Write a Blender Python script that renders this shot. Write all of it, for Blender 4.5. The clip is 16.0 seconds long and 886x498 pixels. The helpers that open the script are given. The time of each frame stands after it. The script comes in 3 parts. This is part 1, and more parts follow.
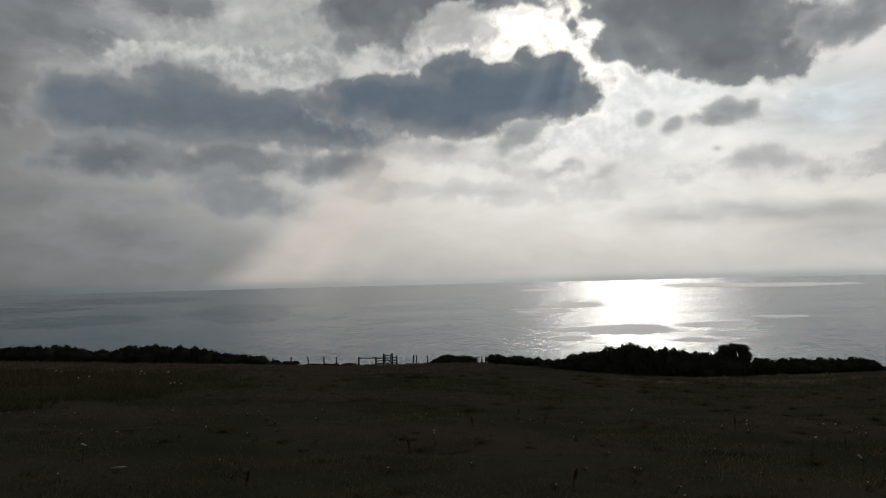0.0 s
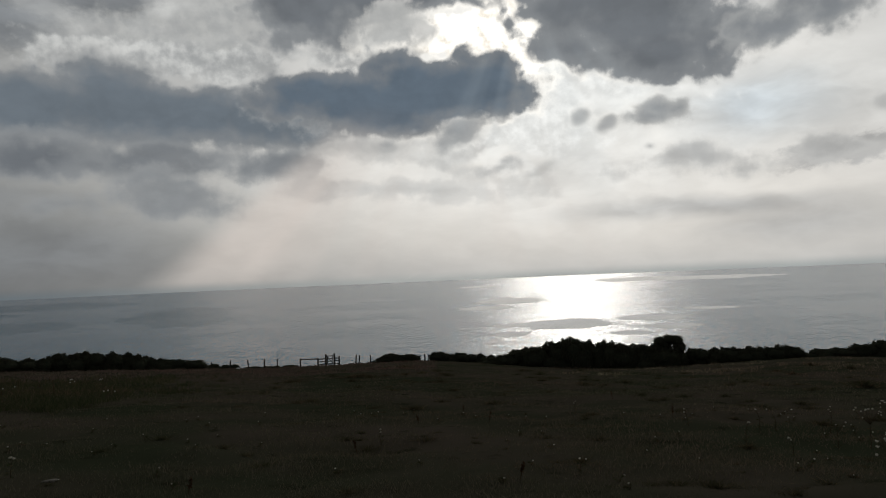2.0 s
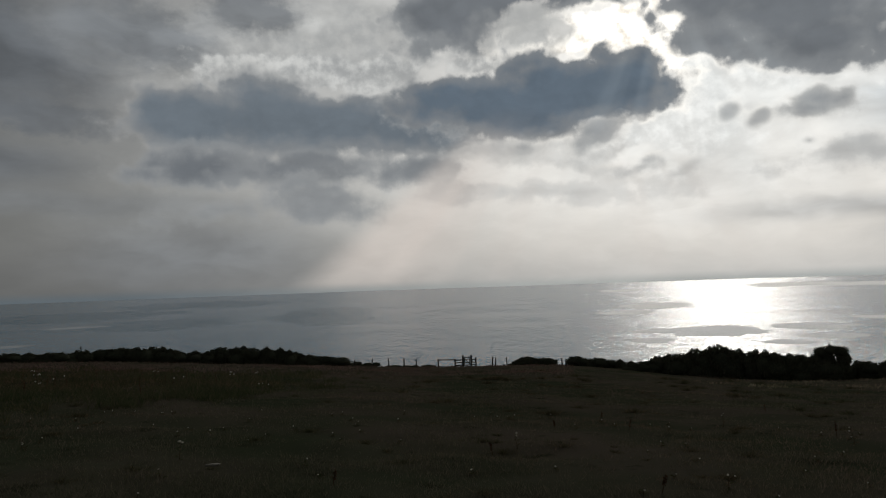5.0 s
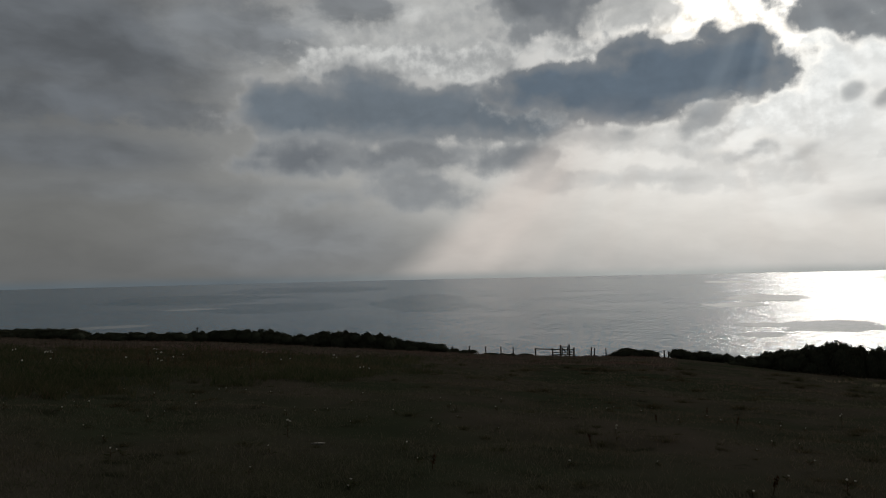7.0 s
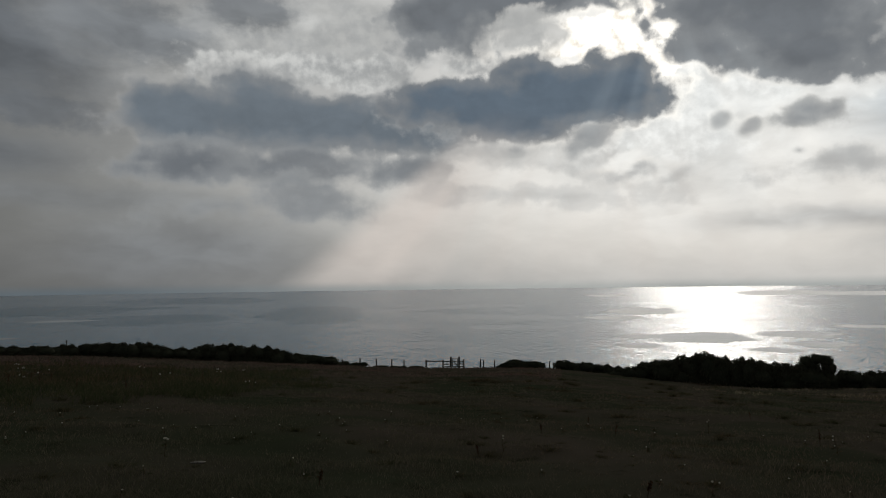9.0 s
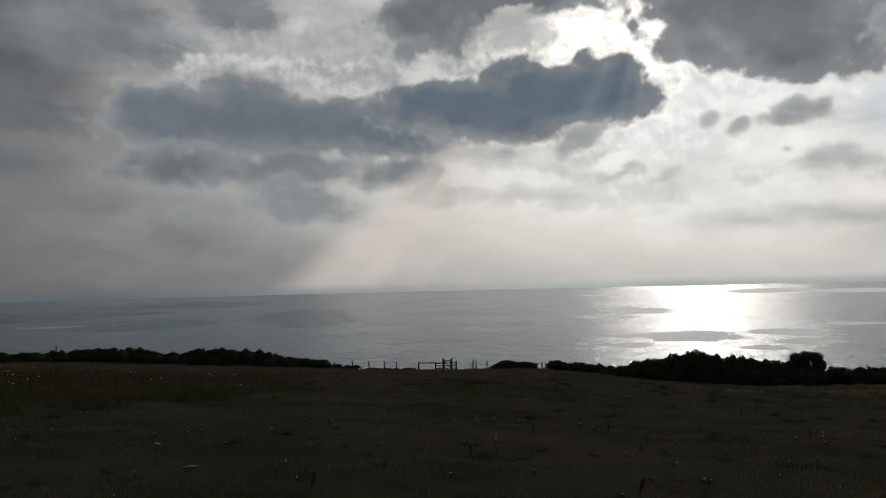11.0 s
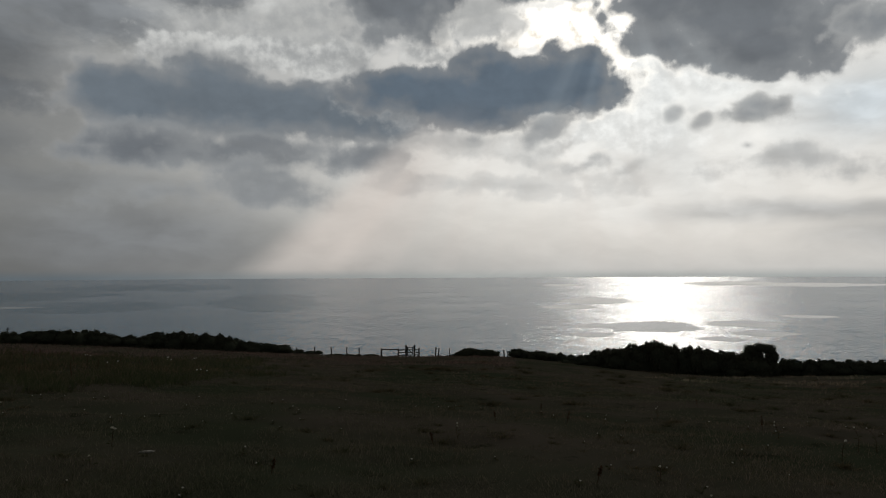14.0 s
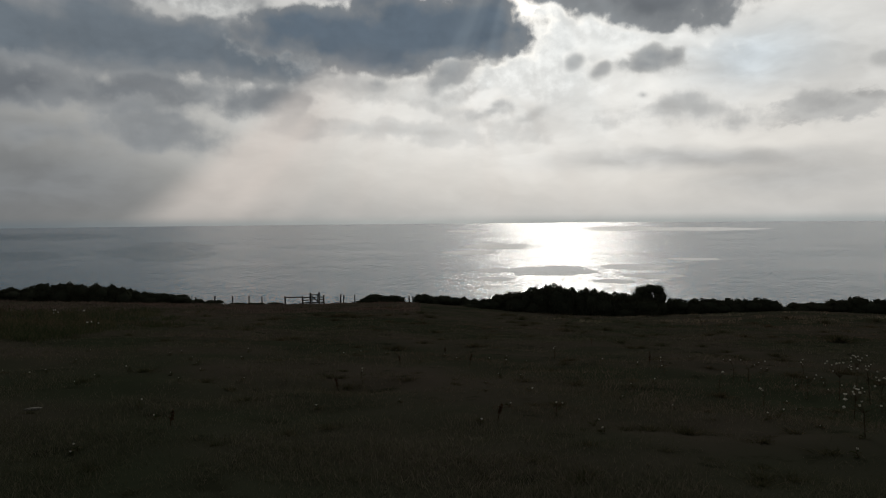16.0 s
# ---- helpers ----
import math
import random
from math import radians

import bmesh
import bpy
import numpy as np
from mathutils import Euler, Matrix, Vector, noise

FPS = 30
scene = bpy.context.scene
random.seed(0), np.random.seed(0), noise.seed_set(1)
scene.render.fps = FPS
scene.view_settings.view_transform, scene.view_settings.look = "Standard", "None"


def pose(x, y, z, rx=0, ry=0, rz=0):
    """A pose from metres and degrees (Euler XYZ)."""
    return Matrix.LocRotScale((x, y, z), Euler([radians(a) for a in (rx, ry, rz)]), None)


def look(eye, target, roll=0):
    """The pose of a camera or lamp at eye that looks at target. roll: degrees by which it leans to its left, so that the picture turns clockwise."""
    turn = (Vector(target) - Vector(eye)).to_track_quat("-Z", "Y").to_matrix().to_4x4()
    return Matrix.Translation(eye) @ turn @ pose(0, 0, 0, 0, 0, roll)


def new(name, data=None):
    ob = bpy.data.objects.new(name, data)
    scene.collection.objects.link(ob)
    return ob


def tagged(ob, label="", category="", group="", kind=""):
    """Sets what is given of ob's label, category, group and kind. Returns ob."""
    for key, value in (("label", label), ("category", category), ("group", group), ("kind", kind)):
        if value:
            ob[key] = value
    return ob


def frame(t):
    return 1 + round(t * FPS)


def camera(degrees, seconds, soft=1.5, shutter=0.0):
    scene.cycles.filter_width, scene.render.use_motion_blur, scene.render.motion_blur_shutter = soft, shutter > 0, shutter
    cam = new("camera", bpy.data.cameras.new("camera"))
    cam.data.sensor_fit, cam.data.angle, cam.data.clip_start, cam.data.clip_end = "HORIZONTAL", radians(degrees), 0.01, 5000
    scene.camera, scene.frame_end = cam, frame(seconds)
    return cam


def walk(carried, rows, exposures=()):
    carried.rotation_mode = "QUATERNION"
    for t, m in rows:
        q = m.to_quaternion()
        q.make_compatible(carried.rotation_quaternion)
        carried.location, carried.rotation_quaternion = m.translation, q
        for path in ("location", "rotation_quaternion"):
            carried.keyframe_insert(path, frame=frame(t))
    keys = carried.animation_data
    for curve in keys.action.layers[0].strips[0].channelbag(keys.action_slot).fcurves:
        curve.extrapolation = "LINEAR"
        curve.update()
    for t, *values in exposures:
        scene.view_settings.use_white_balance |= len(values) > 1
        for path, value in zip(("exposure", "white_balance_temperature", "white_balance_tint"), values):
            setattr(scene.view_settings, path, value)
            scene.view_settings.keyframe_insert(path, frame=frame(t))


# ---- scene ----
cam = camera(65.02, 16.0, soft=1.0)

# seconds, place, then pitch, roll and yaw in degrees: a person stands and pans a phone along the coast
PATH = [
    (0, 0.04, -0.01, 1.60, 92.42, 1.38, 0.00),
    (0.5, 0.02, 0.01, 1.60, 93.17, 2.07, -2.91),
    (1, 0.00, 0.01, 1.60, 92.67, 2.65, -5.44),
    (1.5, -0.01, 0.01, 1.59, 91.80, 2.30, -5.31),
    (2, -0.01, 0.01, 1.59, 92.12, 2.45, -4.82),
    (2.5, -0.01, 0.02, 1.59, 92.48, 2.21, -3.29),
    (3, 0.01, 0.01, 1.60, 92.17, 2.35, 0.13),
    (3.5, -0.00, 0.02, 1.59, 91.91, 2.02, 1.30),
    (4, -0.00, 0.02, 1.59, 92.01, 1.92, 2.31),
    (4.5, -0.01, 0.03, 1.59, 92.38, 1.79, 3.50),
    (5, -0.00, 0.01, 1.60, 92.76, 1.95, 6.39),
    (5.2, 0.00, 0.01, 1.60, 93.03, 1.95, 7.60),
    (7.3, -0.02, -0.02, 1.61, 91.92, 1.15, 14.65),
    (7.5, -0.02, -0.03, 1.62, 91.96, 1.10, 14.68),
    (8, -0.02, -0.01, 1.61, 92.06, 0.92, 14.16),
    (8.5, -0.00, -0.04, 1.62, 92.41, 0.81, 12.10),
    (9, -0.01, -0.00, 1.61, 92.84, 0.72, 5.53),
    (9.2, 0.00, 0.00, 1.60, 93.40, 0.70, 2.80),
    (11.3, 0.00, -0.01, 1.60, 92.70, 1.50, 5.80),
    (11.5, -0.00, -0.01, 1.60, 92.49, 1.58, 6.51),
    (12, -0.01, -0.01, 1.61, 92.30, 1.68, 8.50),
    (12.5, -0.01, -0.03, 1.61, 92.05, 1.64, 12.79),
    (13, 0.01, -0.04, 1.62, 91.42, 1.58, 14.22),
    (13.5, 0.02, -0.00, 1.60, 91.44, 0.21, 6.27),
    (14, -0.01, 0.01, 1.60, 91.88, 0.26, 1.92),
    (14.5, 0.01, -0.00, 1.60, 91.45, 0.16, -0.32),
    (15, 0.01, -0.00, 1.59, 91.99, 0.32, -4.73),
    (15.5, 0.01, -0.02, 1.60, 91.05, 0.22, -6.95),
    (16, 0.01, 0.04, 1.59, 87.42, 0.50, -5.90),
]
walk(cam, [(t, pose(*p)) for t, *p in PATH])

SUN_AZ, SUN_EL = 15.6, 19.5   # degrees to the right of +Y, and above the horizon


def heading(az, el=0.0):
    a, e = radians(az), radians(el)
    return Vector((math.sin(a) * math.cos(e), math.cos(a) * math.cos(e), math.sin(e)))


# ---- the sun behind broken cloud ----
sun = new("sun", bpy.data.lights.new("sun", "SUN"))
sun.data.energy, sun.data.angle, sun.data.color = 0.6, radians(10), (1.0, 0.95, 0.87)
sun.matrix_world = look(heading(SUN_AZ, SUN_EL) * 100, (0, 0, 0))

# ---- the sky: Nishita behind a broken deck of cloud, in degrees of azimuth and elevation ----
world = bpy.data.worlds.new("sky")
scene.world = world
world.use_nodes = True
wt = world.node_tree
wt.nodes.clear()


def grey(v, tint=(0.985, 1.0, 0.985)):
    s = v / 255
    lin = s / 12.92 if s < 0.04045 else ((s + 0.055) / 1.055) ** 2.4
    return (lin * tint[0], lin * tint[1], lin * tint[2], 1.0)


SLATE = (0.136, 0.162, 0.188, 1.0)


def tone(v):
    if isinstance(v, tuple):
        return v
    cool = max(0.0, min(1.0, (175 - v) / 70))
    return grey(v, (0.99 - 0.09 * cool, 1.0 - 0.01 * cool, 0.975 + 0.12 * cool))


def put(tree, socket, value):
    if isinstance(value, bpy.types.NodeSocket):
        tree.links.new(value, socket)
    else:
        socket.default_value = value


def node(tree, kind, **ins):
    n = tree.nodes.new(kind)
    for k, v in ins.items():
        put(tree, n.inputs[int(k[1:])] if k[0] == "i" and k[1:].isdigit() else n.inputs[k], v)
    return n


def calc(tree, op, a, b=0.0, c=0.0):
    n = node(tree, "ShaderNodeMath", i0=a, i1=b, i2=c)
    n.operation = op
    return n.outputs[0]


def vec(tree, op, a, b=(0, 0, 0)):
    n = node(tree, "ShaderNodeVectorMath", i0=a)
    n.operation = op
    put(tree, n.inputs[3 if op == "SCALE" else 1], b)
    return n.outputs["Value" if op in ("LENGTH", "DISTANCE", "DOT_PRODUCT") else "Vector"]


def ramp(tree, v, a, b, lo=0.0, hi=1.0):
    n = node(tree, "ShaderNodeMapRange", i0=v, i1=a, i2=b, i3=lo, i4=hi)
    n.interpolation_type, n.clamp = "SMOOTHSTEP", False
    return n.outputs[0]


def mix(tree, f, a, b, how="MIX"):
    n = node(tree, "ShaderNodeMix")
    n.data_type, n.blend_type = "RGBA", how
    put(tree, n.inputs[0], f), put(tree, n.inputs[6], a), put(tree, n.inputs[7], b)
    return n.outputs[2]


def grain(tree, v, scale, detail=4.0, rough=0.55, out="Fac"):
    n = node(tree, "ShaderNodeTexNoise", Vector=v, Scale=scale, Detail=detail, Roughness=rough)
    return n.outputs["Color" if out == "Color" else 0]


ray = node(wt, "ShaderNodeTexCoord").outputs["Generated"]
sep = node(wt, "ShaderNodeSeparateXYZ", i0=ray)
az = calc(wt, "MULTIPLY", calc(wt, "ARCTAN2", sep.outputs[0], sep.outputs[1]), 57.2958)
el = calc(wt, "MULTIPLY", calc(wt, "ARCSINE", sep.outputs[2]), 57.2958)
flat = node(wt, "ShaderNodeCombineXYZ", i0=az, i1=el).outputs[0]
# billows: a broad bend and a fine crinkle of every cloud edge
broad = vec(wt, "MULTIPLY", vec(wt, "SUBTRACT", grain(wt, vec(wt, "MULTIPLY", flat, (0.7, 1.5, 1.0)), 0.22, 3.0, 0.5, "Color"), (0.5, 0.5, 0.5)), (4.0, 2.0, 0.0))
fine = vec(wt, "MULTIPLY", vec(wt, "SUBTRACT", grain(wt, vec(wt, "MULTIPLY", flat, (0.8, 1.2, 1.0)), 0.6, 7.0, 0.6, "Color"), (0.5, 0.5, 0.5)), (4.2, 3.0, 0.0))
bent = vec(wt, "ADD", flat, broad)
crisp = vec(wt, "ADD", bent, fine)
crinkle = grain(wt, vec(wt, "MULTIPLY", flat, (0.8, 1.3, 1.0)), 0.75, 6.0, 0.56)
body = ramp(wt, grain(wt, vec(wt, "MULTIPLY", bent, (0.6, 1.3, 1.0)), 0.26, 4.0, 0.5), 0.3, 0.7)


def billow(where):
    """How the outline of a cloud swells: round heads and a fine fray."""
    frayed = grain(wt, where, 1.1, 4.0, 0.58)
    push = vec(wt, "SCALE", vec(wt, "SUBTRACT", grain(wt, where, 0.8, 2.0, 0.5, "Color"), (0.5, 0.5, 0.5)), 1.6)
    cells = node(wt, "ShaderNodeTexVoronoi", Vector=vec(wt, "ADD", where, push), Scale=0.42, Detail=2.0, Roughness=0.42)
    cells.feature, cells.normalize = "SMOOTH_F1", True
    cells.inputs["Smoothness"].default_value = 0.25
    return calc(wt, "ADD", calc(wt, "MULTIPLY", calc(wt, "SUBTRACT", 0.34, cells.outputs["Distance"]), 2.0), calc(wt, "MULTIPLY", calc(wt, "SUBTRACT", frayed, 0.5), 0.9))


lobes = calc(wt, "SUBTRACT", grain(wt, vec(wt, "MULTIPLY", flat, (0.75, 1.1, 1.0)), 0.33, 2.0, 0.5), 0.5)
heads = billow(flat)
swell = calc(wt, "MULTIPLY_ADD", lobes, 3.4, calc(wt, "ADD", heads, 0.18))
# the same heads a little nearer to the light: their difference tells lit sides from shaded ones
relief = calc(wt, "SUBTRACT", heads, billow(vec(wt, "ADD", flat, (0.35, 0.6, 0.0))))
shade = grain(wt, vec(wt, "MULTIPLY", bent, (0.5, 1.2, 1.0)), 0.35, 5.0, 0.55)

# open sky: brighter towards the sun's side, thicker haze at the horizon
nishita = node(wt, "ShaderNodeTexSky")
nishita.sky_type, nishita.sun_disc, nishita.dust_density = "NISHITA", False, 3.0
nishita.sun_elevation, nishita.sun_rotation = radians(SUN_EL), radians(SUN_AZ)
clear = mix(wt, 1.0, nishita.outputs[0], (0.05, 0.05, 0.05, 1.0), "MULTIPLY")
side = calc(wt, "MULTIPLY", ramp(wt, az, -46.0, 14.0), ramp(wt, az, 90.0, 24.0, 0.25, 1.0))
veil_col = mix(wt, side, grey(109), grey(218, (0.985, 0.99, 0.97)))
sky = mix(wt, 0.08, veil_col, clear)
glow = calc(wt, "POWER", ramp(wt, vec(wt, "DISTANCE", vec(wt, "MULTIPLY", flat, (0.8, 1.0, 0.0)), (10.4, 14.0, 0.0)), 26.0, 0.0), 1.6)
sky = mix(wt, calc(wt, "MULTIPLY", glow, 0.75), sky, (0.96, 0.965, 0.94, 1.0))
low = ramp(wt, el, 7.0, -1.5)
sky = mix(wt, calc(wt, "MULTIPLY", low, 0.75), sky, mix(wt, ramp(wt, az, -30.0, 22.0), grey(99, (0.96, 0.99, 0.985)), grey(184, (0.99, 0.985, 0.95))))


def blot(where, a, e, w, h, tilt, soft, cover):
    """How much an oval of cloud covers each direction."""
    q = vec(wt, "SUBTRACT", where, (a, e, 0))
    c, k = math.cos(radians(tilt)), math.sin(radians(tilt))
    if abs(tilt) < 1.5:
        far = vec(wt, "LENGTH", vec(wt, "MULTIPLY", q, (1 / w, 1 / h, 0)))
    else:
        u, v = vec(wt, "DOT_PRODUCT", q, (c / w, k / w, 0)), vec(wt, "DOT_PRODUCT", q, (-k / h, c / h, 0))
        far = calc(wt, "SQRT", calc(wt, "MULTIPLY_ADD", u, u, calc(wt, "MULTIPLY", v, v)))
    return ramp(wt, far, 1 + soft, 1 - soft, 0.0, cover)


def lay(cover, colour):
    global sky
    sky = mix(wt, cover, sky, colour)


def times(c, k):
    return (c[0] * k, c[1] * k, c[2] * k, 1.0)


def veil(a, e, w, h, tilt, v, soft, cover):
    c = tone(v)
    lay(blot(crisp if soft < 0.55 else bent, a, e, w, h, tilt, soft, cover), mix(wt, body, times(c, 0.78), times(c, 1.24)))


def away(a, e, w, h, tilt):
    """Degrees from the rim of an oval, positive inside."""
    q = vec(wt, "SUBTRACT", flat, (a, e, 0))
    c, k = math.cos(radians(tilt)), math.sin(radians(tilt))
    u, v = vec(wt, "DOT_PRODUCT", q, (c / w, k / w, 0)), vec(wt, "DOT_PRODUCT", q, (-k / h, c / h, 0))
    far = calc(wt, "SQRT", calc(wt, "MULTIPLY_ADD", u, u, calc(wt, "MULTIPLY", v, v)))
    return calc(wt, "MULTIPLY", calc(wt, "SUBTRACT", 1.0, far), min(h, 2.2))


def mass(ovals, rough):
    """Ovals grown into one cloud with a billowing outline."""
    d = away(*ovals[0])
    for q in ovals[1:]:
        d = calc(wt, "SMOOTH_MAX", d, away(*q), 0.7)
    return calc(wt, "MULTIPLY_ADD", swell, rough, d)


sun_near = ramp(wt, vec(wt, "DISTANCE", vec(wt, "MULTIPLY", flat, (0.75, 1.0, 0.0)), (7.9, 18.2, 0.0)), 15.0, 1.5)
RIM = mix(wt, sun_near, grey(176, (1.0, 1.0, 0.98)), (1.25, 1.2, 1.1, 1.0))


def cloud(ovals, core, edge, rough=1.0, soft=0.35, deep=1.6, rim=0.6, cover=1.0):
    """A cloud seen against the light: a bright ragged rim, a thin grey edge and a dark heart."""
    d = mass(ovals, rough)
    if rim:
        lit = calc(wt, "MULTIPLY", ramp(wt, d, -0.75, -0.05), ramp(wt, relief, -0.4, 0.4, 0.2, 1.0))
        lay(calc(wt, "MULTIPLY", lit, calc(wt, "MULTIPLY_ADD", sun_near, 0.55 * rim, 0.45 * rim)), RIM)
    c, k = tone(core), tone(edge)
    heart = mix(wt, body, times(c, 0.93), times(c, 1.09))
    heart = mix(wt, calc(wt, "MULTIPLY", ramp(wt, relief, -0.5, 0.6), 0.4), heart, times(c, 1.2))
    lay(ramp(wt, d, -soft, soft, 0.0, cover), mix(wt, ramp(wt, d, -0.1, deep), k, heart))


def heap(ovals, bright, shady, rough=1.1, soft=0.4, cover=0.9):
    """Sunlit cumulus heads with grey hollows."""
    d = mass(ovals, rough)
    lay(ramp(wt, d, -soft, soft, 0.0, cover), mix(wt, ramp(wt, relief, -0.45, 0.55), tone(shady), tone(bright)))


# pale veils and haze bands
veil(-22.1, 18.4, 10.9, 3.0, -1, 186, 0.7, 0.85)
veil(-13.6, 19.6, 4.9, 3.1, -1, 192, 0.6, 0.85)
veil(25.3, 4.4, 9.1, 0.8, 1, 164, 0.8, 0.85)
veil(32.4, 2.7, 5.7, 1.2, 3, 166, 0.8, 0.7)
veil(32.7, 11.1, 5.7, 3.1, -1, 212, 0.8, 0.7)
veil(18.3, 13.7, 8.0, 2.5, -1, 226, 0.8, 0.8)
veil(16.9, 8.2, 10.2, 4.0, -1, 222, 0.9, 0.6)
veil(35.1, 7.6, 3.9, 0.7, 5, 162, 0.45, 0.8)
veil(29.6, 11.7, 3.9, 2.0, -1, (0.52, 0.59, 0.64, 1), 0.9, 0.7)
veil(-25.0, 3.2, 9.0, 2.6, -1, 122, 0.8, 0.6)
# heavy deck away from the sun
veil(-56.9, 13.8, 8.6, 6.3, -1, SLATE, 0.5, 0.9)
veil(-43.0, 17.3, 12.0, 3.8, -4, 99, 0.5, 0.9)
veil(-29.7, 19.4, 5.3, 2.3, -11, 112, 0.5, 0.55)
veil(-44.5, 12.7, 6.0, 1.2, -1, 100, 0.5, 0.8)
veil(-38.1, 12.9, 6.7, 1.1, -5, 104, 0.5, 0.7)
veil(-43.0, 9.5, 8.3, 1.5, -1, 108, 0.6, 0.75)
veil(-34.9, 6.8, 12.2, 0.9, -1, 124, 0.8, 0.45)
veil(-21.0, 21.1, 4.0, 2.0, -1, 114, 0.4, 0.85)
veil(-29.4, 19.0, 5.4, 1.9, -6, 122, 0.5, 0.8)
# sunlit cumulus tops
heap([(-12.7, 19.5, 4.6, 2.6, 3), (-17.5, 18.6, 4.0, 1.6, 0)], 182, 158, 1.3, 0.7, 0.8)
heap([(-23.0, 16.7, 3.2, 1.1, 5), (-17.1, 16.7, 4.9, 1.15, 0), (-11.2, 16.2, 3.8, 1.3, -6)], 212, 158, 1.2, 0.35, 0.8)
heap([(2.2, 19.4, 3.6, 1.7, -2), (-2.4, 18.2, 3.6, 1.4, 0)], 216, 158, 1.2, 0.4)
heap([(0.5, 10.9, 7.0, 1.1, 0), (6.5, 10.4, 4.0, 1.3, 0)], 206, 172, 1.2, 0.5, 0.7)
heap([(12.6, 12.2, 5.6, 2.6, -4), (18.5, 15.0, 6.5, 1.8, -6)], 252, 214, 1.3, 0.7, 0.8)
heap([(2.0, 7.3, 6.0, 0.45, 0), (8.0, 6.6, 3.5, 0.4, 0)], 214, 190, 1.0, 0.4, 0.6)
heap([(30.7, 17.9, 5.5, 1.5, 16)], 236, 190, 1.0, 0.5, 0.85)
# the gap that the sun shines through
heap([(7.6, 19.1, 4.0, 1.9, 4), (11.4, 18.2, 2.3, 3.4, -5), (14.8, 18.6, 2.4, 0.8, -6)], (2.6, 2.5, 2.35, 1.0), (0.86, 0.8, 0.7, 1.0), 1.1, 0.5, 1.0)
# dark undersides: the deck above the gap
cloud([(-5.8, 21.5, 4.1, 2.9, -6), (-1.5, 22.3, 5.7, 1.9, 3), (5.1, 22.3, 6.5, 1.2, 1)], 112, 142, 1.0, 0.35, 1.5, 0.8)
cloud([(2.2, 19.7, 2.4, 1.2, -2)], 168, 186, 1.1, 0.5, 1.0, 0.6, 0.85)
cloud([(20.2, 19.8, 7.6, 3.4, -10), (16.3, 17.7, 3.4, 1.4, -10), (23.4, 16.4, 5.2, 1.8, -11), (27.0, 16.2, 2.2, 1.8, 12), (19.6, 23.0, 10.0, 3.0, -8)], 112, 138, 0.9, 0.3, 1.6, 0.9)
cloud([(31.6, 17.0, 3.6, 1.0, 12), (34.8, 18.0, 3.4, 1.6, 4)], 128, 160, 1.0, 0.4, 1.2, 0.6)
# the long slate cloud, its right half lower and darker
cloud([(-25.7, 13.5, 4.8, 2.4, 7), (-20.1, 13.5, 5.0, 2.8, 3), (-15.0, 13.0, 5.2, 2.3, -2), (-10.1, 12.9, 5.0, 2.1, -3), (-6.0, 12.6, 3.2, 1.9, 0), (-28.6, 13.4, 2.0, 1.9, 6)], SLATE, 134, 0.85, 0.35, 1.5, 0.75)
cloud([(-6.4, 14.7, 3.5, 1.7, 4), (-1.7, 14.4, 4.7, 2.5, 5), (2.5, 14.7, 5.1, 3.0, 4), (6.7, 15.0, 4.4, 2.8, 5), (9.6, 15.3, 2.8, 2.1, -4), (12.0, 14.8, 1.7, 1.0, -4), (1.1, 12.8, 4.2, 1.5, 2)], (0.108, 0.140, 0.176, 1.0), 128, 0.85, 0.28, 1.4, 1.0)
cloud([(6.9, 11.6, 1.5, 0.75, 9), (5.2, 10.7, 0.7, 0.45, 27)], 142, 164, 0.7, 0.3, 0.8, 0.5, 0.9)
# broken pieces below it
cloud([(-25.7, 9.5, 4.8, 1.35, 3), (-28.7, 9.7, 1.6, 0.9, 4), (-21.4, 9.2, 3.2, 0.9, -1)], 108, 140, 0.8, 0.5, 1.2, 0.35)
cloud([(-15.9, 9.5, 5.4, 1.15, 1)], 122, 142, 0.9, 0.6, 0.8, 0.2, 0.9)
cloud([(-8.3, 9.2, 3.7, 1.1, 0)], 122, 150, 0.8, 0.45, 1.0, 0.5, 0.95)
cloud([(-16.4, 6.8, 4.2, 1.55, -4)], 132, 150, 0.85, 0.6, 1.2, 0.3, 0.9)
cloud([(-6.1, 7.5, 2.1, 0.9, -1)], 142, 162, 0.7, 0.4, 0.8, 0.4, 0.85)
cloud([(-23.5, 6.3, 3.2, 0.45, 8)], 140, 150, 0.8, 0.5, 0.6, 0.0, 0.6)
# small scattered clouds
cloud([(22.2, 11.7, 2.2, 0.6, -6), (22.6, 12.3, 1.1, 0.6, 0), (24.2, 12.1, 0.8, 0.5, 20)], 134, 178, 0.45, 0.24, 0.7, 0.8, 0.95)
cloud([(16.5, 12.1, 0.5, 0.42, -5), (16.9, 12.4, 0.4, 0.35, 0)], 158, 190, 0.35, 0.25, 0.5, 0.4, 0.85)
cloud([(18.4, 11.3, 0.6, 0.4, 20), (18.9, 11.7, 0.55, 0.4, 30)], 150, 184, 0.35, 0.25, 0.5, 0.4, 0.85)
cloud([(21.9, 9.4, 0.42, 0.25, -5)], 154, 190, 0.2, 0.2, 0.35, 0.3, 0.85)
cloud([(24.4, 8.4, 1.9, 0.5, -2), (25.4, 8.9, 1.2, 0.5, 0), (23.4, 8.0, 1.4, 0.25, 0), (26.4, 8.2, 0.9, 0.25, 0)], 164, 200, 0.6, 0.35, 0.8, 0.7, 0.85)
